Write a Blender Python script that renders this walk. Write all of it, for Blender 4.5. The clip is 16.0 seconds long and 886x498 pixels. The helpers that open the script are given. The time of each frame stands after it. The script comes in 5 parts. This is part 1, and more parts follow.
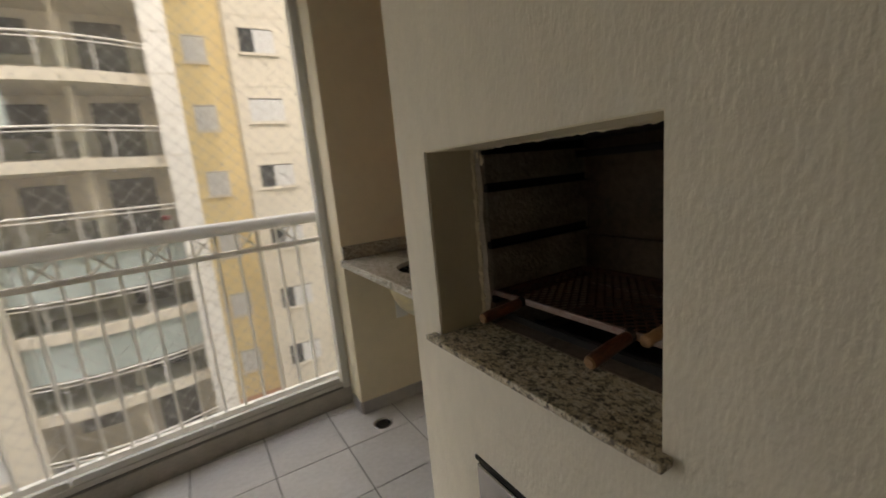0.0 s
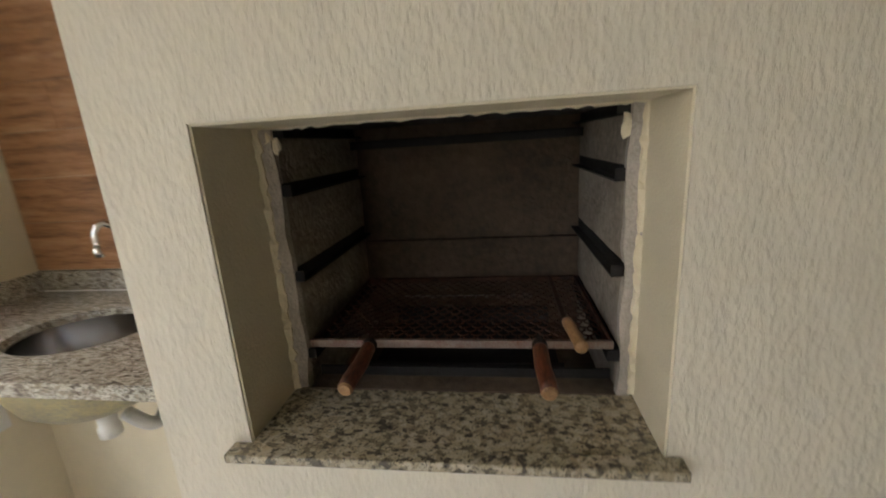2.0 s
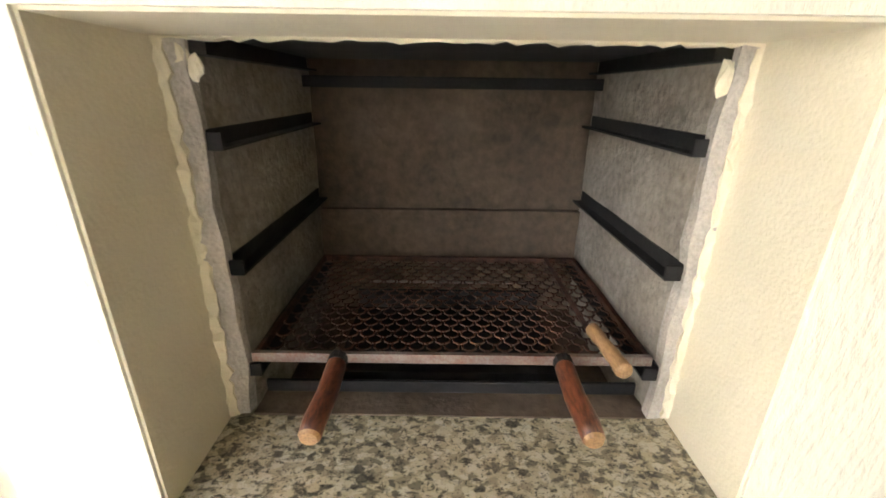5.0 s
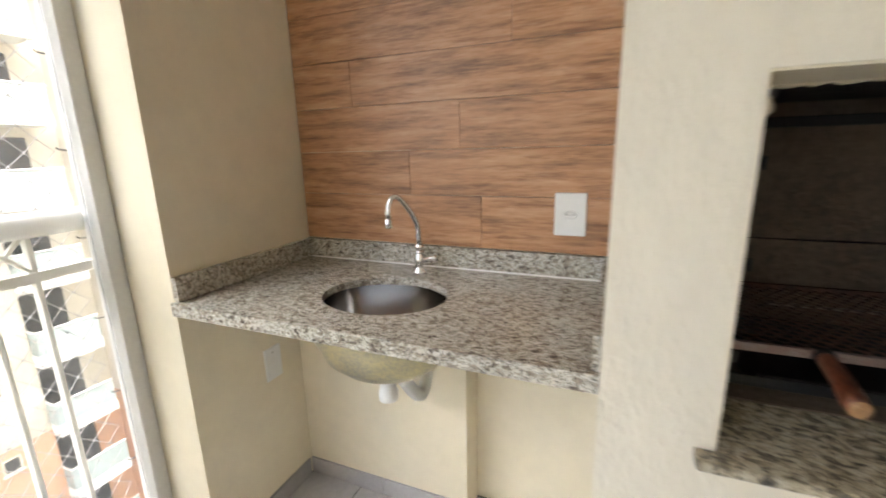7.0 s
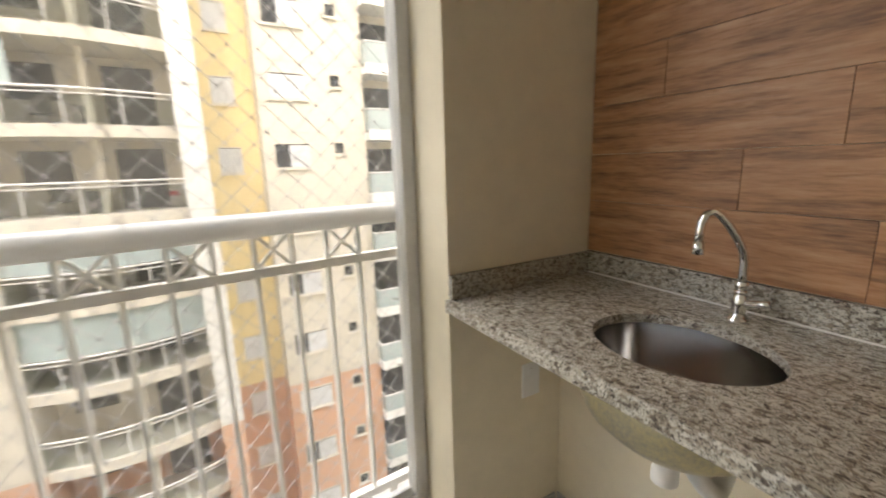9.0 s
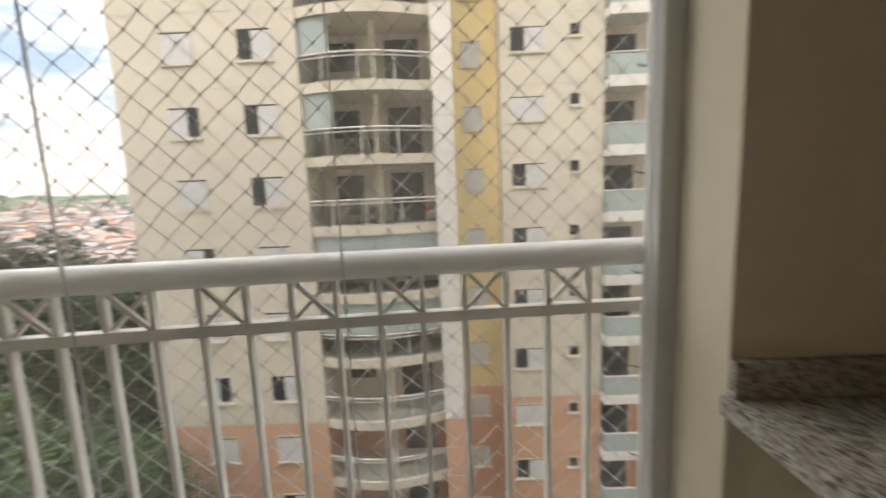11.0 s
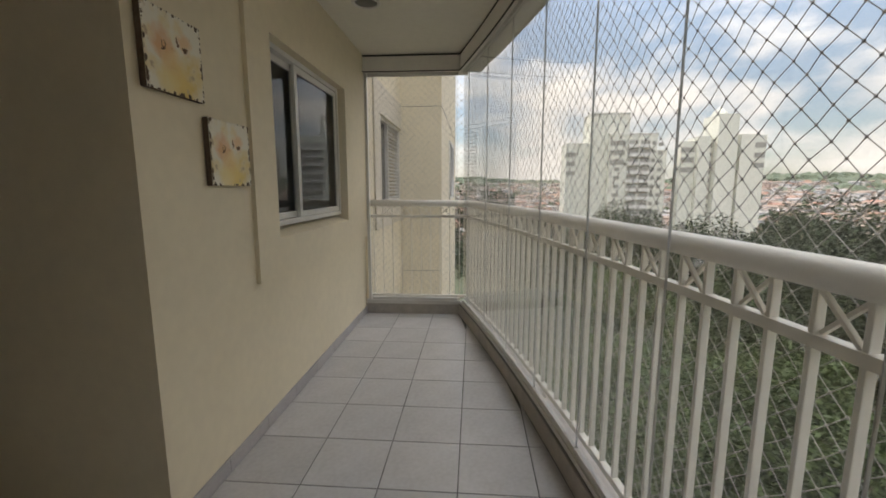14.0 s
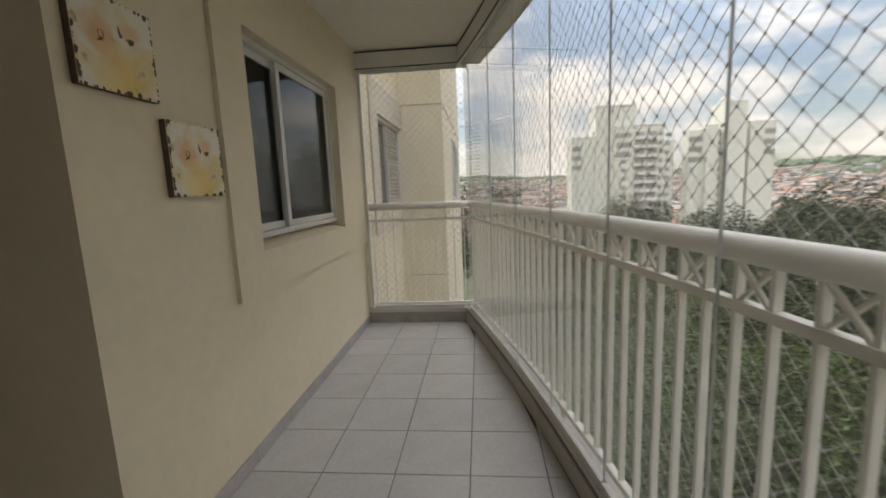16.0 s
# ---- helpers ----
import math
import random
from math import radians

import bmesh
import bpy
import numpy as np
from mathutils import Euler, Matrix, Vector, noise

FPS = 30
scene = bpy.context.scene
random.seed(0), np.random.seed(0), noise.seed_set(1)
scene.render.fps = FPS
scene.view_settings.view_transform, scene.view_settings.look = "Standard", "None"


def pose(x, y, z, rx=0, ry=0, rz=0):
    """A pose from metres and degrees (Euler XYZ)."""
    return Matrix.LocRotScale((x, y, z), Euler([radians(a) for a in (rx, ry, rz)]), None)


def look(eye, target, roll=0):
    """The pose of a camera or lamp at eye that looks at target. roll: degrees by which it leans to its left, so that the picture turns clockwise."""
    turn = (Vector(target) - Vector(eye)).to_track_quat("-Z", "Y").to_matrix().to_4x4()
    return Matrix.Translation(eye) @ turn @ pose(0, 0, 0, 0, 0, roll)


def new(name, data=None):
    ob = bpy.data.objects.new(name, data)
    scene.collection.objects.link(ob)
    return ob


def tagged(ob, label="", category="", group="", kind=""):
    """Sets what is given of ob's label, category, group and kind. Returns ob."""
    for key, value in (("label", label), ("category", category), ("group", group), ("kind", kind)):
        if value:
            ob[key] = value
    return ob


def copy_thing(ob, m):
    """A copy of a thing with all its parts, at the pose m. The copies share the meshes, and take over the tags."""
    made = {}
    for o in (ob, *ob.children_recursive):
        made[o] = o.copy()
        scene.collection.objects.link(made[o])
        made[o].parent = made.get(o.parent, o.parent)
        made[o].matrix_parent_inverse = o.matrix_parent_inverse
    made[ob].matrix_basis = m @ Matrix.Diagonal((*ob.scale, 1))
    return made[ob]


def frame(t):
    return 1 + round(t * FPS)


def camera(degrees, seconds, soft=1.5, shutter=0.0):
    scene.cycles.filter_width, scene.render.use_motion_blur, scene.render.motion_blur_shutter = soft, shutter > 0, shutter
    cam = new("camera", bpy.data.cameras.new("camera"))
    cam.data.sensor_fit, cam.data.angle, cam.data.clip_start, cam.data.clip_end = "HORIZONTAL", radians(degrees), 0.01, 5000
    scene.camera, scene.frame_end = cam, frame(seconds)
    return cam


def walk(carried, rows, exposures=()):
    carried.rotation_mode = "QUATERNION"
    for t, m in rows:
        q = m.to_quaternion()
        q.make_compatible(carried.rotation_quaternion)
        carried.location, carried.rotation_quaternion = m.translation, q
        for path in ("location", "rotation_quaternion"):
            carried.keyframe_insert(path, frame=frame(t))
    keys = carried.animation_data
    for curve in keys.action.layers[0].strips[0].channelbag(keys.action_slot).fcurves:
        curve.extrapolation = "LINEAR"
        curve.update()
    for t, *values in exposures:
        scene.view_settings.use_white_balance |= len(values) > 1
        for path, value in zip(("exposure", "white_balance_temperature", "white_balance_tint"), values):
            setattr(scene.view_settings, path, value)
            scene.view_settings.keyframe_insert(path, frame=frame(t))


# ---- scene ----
cam = camera(93.5, 16.0, soft=1.7, shutter=0.7)
PATH = [
    (0, (0.043, 0.052, 1.311), (1.047, 1.743, 0.947), -5.3),
    (0.5, (-0.008, 0.172, 1.316), (1.247, 1.666, 0.879), -6.4),
    (1, (0.05, 0.312, 1.314), (1.491, 1.631, 0.887), -5.7),
    (1.5, (0.077, 0.436, 1.303), (1.843, 1.277, 0.884), -4.1),
    (2, (0.049, 0.562, 1.319), (1.966, 0.852, 0.827), -3.7),
    (2.5, (0.114, 0.616, 1.305), (2.02, 0.765, 0.716), -2.4),
    (3, (0.232, 0.628, 1.296), (2.109, 0.727, 0.612), -1.7),
    (3.2, (0.265, 0.624, 1.29), (2.125, 0.707, 0.56), -1.8),
    (5.3, (0.224, 0.69, 1.314), (2.104, 0.655, 0.635), 1.6),
    (5.5, (0.148, 0.711, 1.303), (2.069, 0.679, 0.745), 1.1),
    (6, (-0.013, 0.835, 1.303), (1.929, 0.933, 0.833), -0.8),
    (6.5, (-0.07, 0.99, 1.302), (1.80, 1.497, 0.836), -1.9),
    (7, (-0.02, 1.098, 1.285), (1.777, 1.847, 0.826), -1.4),
    (7.5, (0.076, 1.177, 1.276), (1.808, 2.059, 0.805), -2.5),
    (8, (0.156, 1.243, 1.263), (1.817, 2.273, 0.838), -1.3),
    (8.5, (0.15, 1.286, 1.273), (1.562, 2.64, 0.855), -1.1),
    (9, (0.122, 1.22, 1.273), (1.094, 2.922, 0.876), -1.7),
    (9.2, (0.103, 1.168, 1.279), (0.993, 2.917, 0.903), -1.6),
    (11.3, (0.205, 1.53, 1.291), (-0.107, 3.481, 1.016), -2.8),
    (11.5, (0.189, 1.569, 1.293), (-0.346, 3.472, 0.987), -3.1),
    (12, (0.163, 1.68, 1.297), (-1.089, 3.213, 1.010), -1.2),
    (12.5, (0.125, 1.64, 1.295), (-1.487, 2.794, 1.034), -1.0),
    (13, (0.08, 1.555, 1.285), (-1.805, 2.169, 1.021), -1.0),
    (13.5, (0.038, 1.624, 1.284), (-1.943, 1.678, 1.011), 0.8),
    (14, (0.054, 1.665, 1.285), (-1.919, 1.522, 0.994), 0.0),
    (14.5, (0.036, 1.67, 1.299), (-1.937, 1.504, 1.014), -0.8),
    (15, (0.014, 1.672, 1.306), (-1.959, 1.506, 1.023), -1.1),
    (15.5, (-0.049, 1.653, 1.297), (-2.029, 1.581, 1.028), -2.2),
    (16, (-0.185, 1.689, 1.286), (-2.155, 1.505, 0.997), -2.4),
]
EXPOSURES = [(0, 1.38, 7700, 14), (1, 1.88, 7500, 14), (1.5, 2.2, 7300, 14), (2.5, 2.72, 7150, 13), (3.2, 3.0, 7050, 13), (5.3, 4.35, 7000, 13), (5.5, 4.25, 7000, 13), (6, 3.7, 6850, 12), (6.5, 3.2, 6650, 12), (7, 2.98, 6800, 13), (8, 2.72, 7000, 14), (9, 2.2, 7300, 14), (9.2, 2.1, 7300, 14), (11.3, 1.05, 7200, 13), (12, 0.82, 7200, 13), (12.5, 0.62, 7200, 13), (13.5, 0.62, 7250, 12), (16, 0.62, 7250, 12)]
walk(cam, [(t, look(eye, target, roll)) for t, eye, target, roll in PATH], EXPOSURES)

# ---- world, sun, exposure ----
SUN_AZ, SUN_EL = radians(248), radians(52)      # compass-free: azimuth measured from +x
world = bpy.data.worlds.new("sky")
scene.world = world
world.use_nodes = True
wn, wl = world.node_tree.nodes, world.node_tree.links
wn.clear()
sky = wn.new("ShaderNodeTexSky")
sky.sky_type, sky.sun_disc = "NISHITA", False
sky.sun_elevation, sky.sun_rotation = SUN_EL, radians(90) - SUN_AZ
sky.air_density, sky.dust_density = 1.0, 1.0
coord = wn.new("ShaderNodeTexCoord")
mapn = wn.new("ShaderNodeMapping")
mapn.inputs["Scale"].default_value = (1.0, 1.0, 2.6)
mapn.inputs["Location"].default_value = (0.35, 0.1, 0.0)
cloud = wn.new("ShaderNodeTexNoise")
cloud.inputs["Scale"].default_value = 2.6
cloud.inputs["Detail"].default_value = 9.0
cloud.inputs["Roughness"].default_value = 0.58
ramp = wn.new("ShaderNodeValToRGB")
ramp.color_ramp.elements[0].color = (0.06, 0.06, 0.06, 1)
ramp.color_ramp.elements[0].position, ramp.color_ramp.elements[1].position = 0.43, 0.57
cloudcol = wn.new("ShaderNodeTexNoise")
cloudcol.inputs["Scale"].default_value = 5.0
cloudcol.inputs["Detail"].default_value = 5.0
ccr = wn.new("ShaderNodeValToRGB")
ccr.color_ramp.elements[0].color = (10.2, 10.3, 10.5, 1)
ccr.color_ramp.elements[1].color = (11.7, 11.7, 11.6, 1)
ccr.color_ramp.elements[0].position, ccr.color_ramp.elements[1].position = 0.35, 0.65
mix = wn.new("ShaderNodeMix")
mix.data_type = "RGBA"
bg = wn.new("ShaderNodeBackground")
bg.inputs["Strength"].default_value = 0.11
wout = wn.new("ShaderNodeOutputWorld")
wl.new(coord.outputs["Generated"], mapn.inputs["Vector"])
wl.new(mapn.outputs["Vector"], cloud.inputs["Vector"])
wl.new(mapn.outputs["Vector"], cloudcol.inputs["Vector"])
wl.new(cloud.outputs["Fac"], ramp.inputs["Fac"])
wl.new(cloudcol.outputs["Fac"], ccr.inputs["Fac"])
wl.new(ramp.outputs["Color"], mix.inputs["Factor"])
haze = wn.new("ShaderNodeVectorMath")            # thin haze brightens the blue
haze.operation = "MULTIPLY_ADD"
haze.inputs[1].default_value, haze.inputs[2].default_value = (1.15, 1.15, 1.15), (1.0, 1.3, 1.6)
wl.new(sky.outputs["Color"], haze.inputs[0])
wl.new(haze.outputs["Vector"], mix.inputs[6])
wl.new(ccr.outputs["Color"], mix.inputs[7])
# a clouded sky is brighter overhead than at the horizon
sep, lift, scaled = wn.new("ShaderNodeSeparateXYZ"), wn.new("ShaderNodeMapRange"), wn.new("ShaderNodeVectorMath")
lift.interpolation_type = "SMOOTHSTEP"
lift.inputs["From Min"].default_value, lift.inputs["From Max"].default_value = 0.12, 0.80
lift.inputs["To Min"].default_value, lift.inputs["To Max"].default_value = 0.62, 2.3
scaled.operation = "SCALE"
wl.new(coord.outputs["Generated"], sep.inputs[0])
wl.new(sep.outputs["Z"], lift.inputs["Value"])
wl.new(mix.outputs[2], scaled.inputs[0])
wl.new(lift.outputs["Result"], scaled.inputs["Scale"])
wl.new(scaled.outputs["Vector"], bg.inputs["Color"])
wl.new(bg.outputs["Background"], wout.inputs["Surface"])

sun = bpy.data.lights.new("sun", "SUN")
sun.energy, sun.angle, sun.color = 0.55, radians(6), (1.0, 0.95, 0.86)
sun_ob = new("sun", sun)
sun_ob.matrix_world = look((0, 0, 0), (-math.cos(SUN_AZ) * math.cos(SUN_EL), -math.sin(SUN_AZ) * math.cos(SUN_EL), -math.sin(SUN_EL)))

# ---- materials ----
def material(name, base, rough=0.6, metal=0.0, var=0.12, scale=6.0, bump=0.0, bump_scale=60.0, spec=0.5, hue=None,
             stretch=(1, 1, 1), rand=0.0, coords="Object", depth=0.004):
    """Principled paint with a coarse and a fine variation, and a fine relief."""
    m = bpy.data.materials.new(name)
    m.use_nodes = True
    n, l = m.node_tree.nodes, m.node_tree.links
    p = n["Principled BSDF"]
    p.inputs["Roughness"].default_value, p.inputs["Metallic"].default_value = rough, metal
    p.inputs["Specular IOR Level"].default_value = spec
    tc = n.new("ShaderNodeTexCoord")
    mp = n.new("ShaderNodeMapping")
    mp.inputs["Scale"].default_value = stretch
    l.new(tc.outputs[coords], mp.inputs["Vector"])
    coarse, fine = n.new("ShaderNodeTexNoise"), n.new("ShaderNodeTexNoise")
    coarse.inputs["Scale"].default_value, fine.inputs["Scale"].default_value = scale, scale * 9
    coarse.inputs["Detail"].default_value, fine.inputs["Detail"].default_value = 4, 6
    l.new(mp.outputs["Vector"], coarse.inputs["Vector"])
    l.new(mp.outputs["Vector"], fine.inputs["Vector"])
    add = n.new("ShaderNodeMath")
    add.operation = "ADD"
    l.new(coarse.outputs["Fac"], add.inputs[0])
    l.new(fine.outputs["Fac"], add.inputs[1])
    r = n.new("ShaderNodeMapRange")
    r.inputs["From Min"].default_value, r.inputs["From Max"].default_value = 0.7, 1.3
    l.new(add.outputs[0], r.inputs["Value"])
    mx = n.new("ShaderNodeMix")
    mx.data_type = "RGBA"
    dark = tuple(c * (1 - var) for c in base)
    light = hue or tuple(min(1, c * (1 + var)) for c in base)
    mx.inputs[6].default_value, mx.inputs[7].default_value = (*dark, 1), (*light, 1)
    l.new(r.outputs["Result"], mx.inputs["Factor"])
    last = mx.outputs[2]
    if rand:
        oi = n.new("ShaderNodeObjectInfo")
        hs = n.new("ShaderNodeHueSaturation")
        rr = n.new("ShaderNodeMapRange")
        rr.inputs["To Min"].default_value, rr.inputs["To Max"].default_value = 1 - rand, 1 + rand
        l.new(oi.outputs["Random"], rr.inputs["Value"])
        l.new(rr.outputs["Result"], hs.inputs["Value"])
        l.new(last, hs.inputs["Color"])
        last = hs.outputs["Color"]
    l.new(last, p.inputs["Base Color"])
    if bump:
        b = n.new("ShaderNodeBump")
        b.inputs["Strength"].default_value, b.inputs["Distance"].default_value = bump, depth
        bn = n.new("ShaderNodeTexNoise")
        bn.inputs["Scale"].default_value, bn.inputs["Detail"].default_value = bump_scale, 4
        l.new(mp.outputs["Vector"], bn.inputs["Vector"])
        l.new(bn.outputs["Fac"], b.inputs["Height"])
        l.new(b.outputs["Normal"], p.inputs["Normal"])
    return m


def glass_material(name, tint=(1, 1, 1), rough=0.0, veil=0.0):
    """A clear pane: it lets light straight through and mirrors by Fresnel's law."""
    m = bpy.data.materials.new(name)
    m.use_nodes = True
    n, l = m.node_tree.nodes, m.node_tree.links
    n.remove(n["Principled BSDF"])
    tr, gl, lw, mx = (n.new("ShaderNodeBsdfTransparent"), n.new("ShaderNodeBsdfGlossy"), n.new("ShaderNodeLayerWeight"), n.new("ShaderNodeMixShader"))
    pw, ma = n.new("ShaderNodeMath"), n.new("ShaderNodeMath")
    tr.inputs["Color"].default_value = (*tint, 1)
    gl.inputs["Roughness"].default_value = rough
    lw.inputs["Blend"].default_value = 0.5
    pw.operation, ma.operation = "POWER", "MULTIPLY_ADD"
    pw.inputs[1].default_value, ma.inputs[1].default_value, ma.inputs[2].default_value = 5.0, 0.96, 0.04
    l.new(lw.outputs["Facing"], pw.inputs[0])
    l.new(pw.outputs[0], ma.inputs[0])
    l.new(ma.outputs[0], mx.inputs["Fac"])
    l.new(tr.outputs["BSDF"], mx.inputs[1])
    l.new(gl.outputs["BSDF"], mx.inputs[2])
    last = mx.outputs["Shader"]
    # a faint patchy scatter mixed in to imitate the hazy veil over the view
    if veil:
        df, tl, half, dm = (n.new("ShaderNodeBsdfDiffuse"), n.new("ShaderNodeBsdfTranslucent"), n.new("ShaderNodeMixShader"), n.new("ShaderNodeMixShader"))
        tc, no, mr = n.new("ShaderNodeTexCoord"), n.new("ShaderNodeTexNoise"), n.new("ShaderNodeMapRange")
        no.inputs["Scale"].default_value, no.inputs["Detail"].default_value = 3.0, 6
        mr.inputs["To Min"].default_value, mr.inputs["To Max"].default_value = veil * 0.5, veil * 1.5
        l.new(tc.outputs["Object"], no.inputs["Vector"])
        l.new(no.outputs["Fac"], mr.inputs["Value"])
        l.new(mr.outputs["Result"], dm.inputs["Fac"])
        l.new(df.outputs["BSDF"], half.inputs[1])
        l.new(tl.outputs["BSDF"], half.inputs[2])
        l.new(last, dm.inputs[1])
        l.new(half.outputs["Shader"], dm.inputs[2])
        last = dm.outputs["Shader"]
    l.new(last, n["Material Output"].inputs["Surface"])
    return m


M_cream = material("cream_wall_paint", (0.78, 0.70, 0.535), 0.75, var=0.04, scale=2.0, bump=0.25, bump_scale=220)
M_stucco = material("textured_cream_stucco", (0.79, 0.73, 0.61), 0.8, var=0.05, scale=3.0, bump=0.65, bump_scale=125, depth=0.0042, stretch=(1, 1, 0.45))
M_white = material("white_paint", (0.80, 0.78, 0.74), 0.5, var=0.04, scale=5, bump=0.1)
M_ceiling = material("ceiling_paint", (0.82, 0.79, 0.70), 0.85, var=0.03, scale=2)
M_rail = material("white_enamel_steel", (0.86, 0.83, 0.75), 0.32, var=0.05, scale=9, bump=0.05)
M_alu = material("white_aluminium", (0.68, 0.67, 0.64), 0.35, var=0.05, scale=9)
M_tile = material("grey_ceramic_tile", (0.56, 0.55, 0.55), 0.24, var=0.08, scale=5, rand=0.06, bump=0.05)
M_grout = material("grey_grout", (0.11, 0.105, 0.10), 0.9, var=0.15, scale=20)
M_curb = material("grey_stone_curb", (0.44, 0.41, 0.37), 0.55, var=0.15, scale=12)
M_dark = material("dark_gap_and_wire", (0.03, 0.03, 0.03), 0.6)
M_glass = glass_material("clear_glass", veil=0.05)
M_pane = glass_material("window_glass", (0.55, 0.58, 0.6))


M_net = material("grey_net_cord", (0.40, 0.38, 0.36), 0.8)
M_steel = material("brushed_steel", (0.46, 0.45, 0.44), 0.16, metal=1.0, var=0.1, scale=8, bump=0.05, bump_scale=200)
M_chrome = material("polished_chrome", (0.8, 0.8, 0.8), 0.08, metal=1.0, var=0.03)
M_plastic = material("white_plastic", (0.78, 0.78, 0.76), 0.35, var=0.03)
M_black_iron = material("black_iron", (0.016, 0.014, 0.013), 0.8, metal=0.1, var=0.4, scale=20, bump=0.3)
M_rust = material("rusty_burnt_steel", (0.05, 0.03, 0.022), 0.65, metal=0.3, var=0.6, scale=40, hue=(0.16, 0.065, 0.035), bump=0.5, bump_scale=300)
M_bar = material("worn_bare_steel", (0.42, 0.38, 0.35), 0.45, metal=0.5, var=0.3, scale=30, hue=(0.22, 0.11, 0.08))
M_soot = material("sooty_firebrick", (0.100, 0.070, 0.047), 0.9, var=0.4, scale=6, bump=0.6, bump_scale=90)
M_concrete = material("rough_refractory_concrete", (0.29, 0.25, 0.205), 0.95, var=0.36, scale=8, bump=0.9, bump_scale=110)
M_rim = material("bare_concrete_rim", (0.46, 0.41, 0.36), 0.95, var=0.2, scale=25, bump=1.0, bump_scale=120)
M_redwood = material("stained_red_wood", (0.085, 0.026, 0.015), 0.4, var=0.5, scale=30, stretch=(0.3, 1, 1), hue=(0.24, 0.075, 0.035))
M_bamboo = material("pale_turned_wood", (0.34, 0.19, 0.09), 0.55, var=0.35, scale=40, stretch=(0.3, 1, 1))
M_pipe = material("white_pvc", (0.76, 0.75, 0.72), 0.4, var=0.04)
M_skirt = material("pale_grey_skirting_tile", (0.42, 0.40, 0.40), 0.4, var=0.08, scale=7, rand=0.05)
M_bark = material("bark", (0.10, 0.075, 0.055), 0.9, var=0.3, scale=5, bump=0.8)
M_grass = material("grass_and_scrub", (0.04, 0.052, 0.024), 0.9, var=0.4, scale=0.05, hue=(0.07, 0.085, 0.037))
M_fcream = material("cream_facade", (0.62, 0.57, 0.48), 0.85, var=0.05, scale=0.5)
M_fyellow = material("yellow_facade", (0.76, 0.61, 0.33), 0.85, var=0.05, scale=0.5)
M_fbrick = material("terracotta_facade", (0.60, 0.355, 0.235), 0.85, var=0.06, scale=0.5)
M_fwhite = material("white_facade", (0.70, 0.685, 0.65), 0.8, var=0.04, scale=0.3)
M_fglass = material("dark_far_glass", (0.03, 0.033, 0.036), 0.12, var=0.2, scale=2)
M_bglass = material("pale_balcony_glass", (0.36, 0.42, 0.41), 0.10, var=0.12, scale=1)
M_shutter = material("white_louvre_shutter", (0.66, 0.665, 0.67), 0.5, var=0.04, scale=3)
M_towerc = material("pale_green_tower", (0.68, 0.68, 0.60), 0.85, var=0.04, scale=0.1)
M_bdoor = material("dim_balcony_glass", (0.11, 0.105, 0.095), 0.18, var=0.25, scale=1.5)
M_dim = material("shaded_recess", (0.20, 0.19, 0.17), 0.8, var=0.2, scale=1)
M_red = material("red_cloth", (0.5, 0.05, 0.05), 0.8)


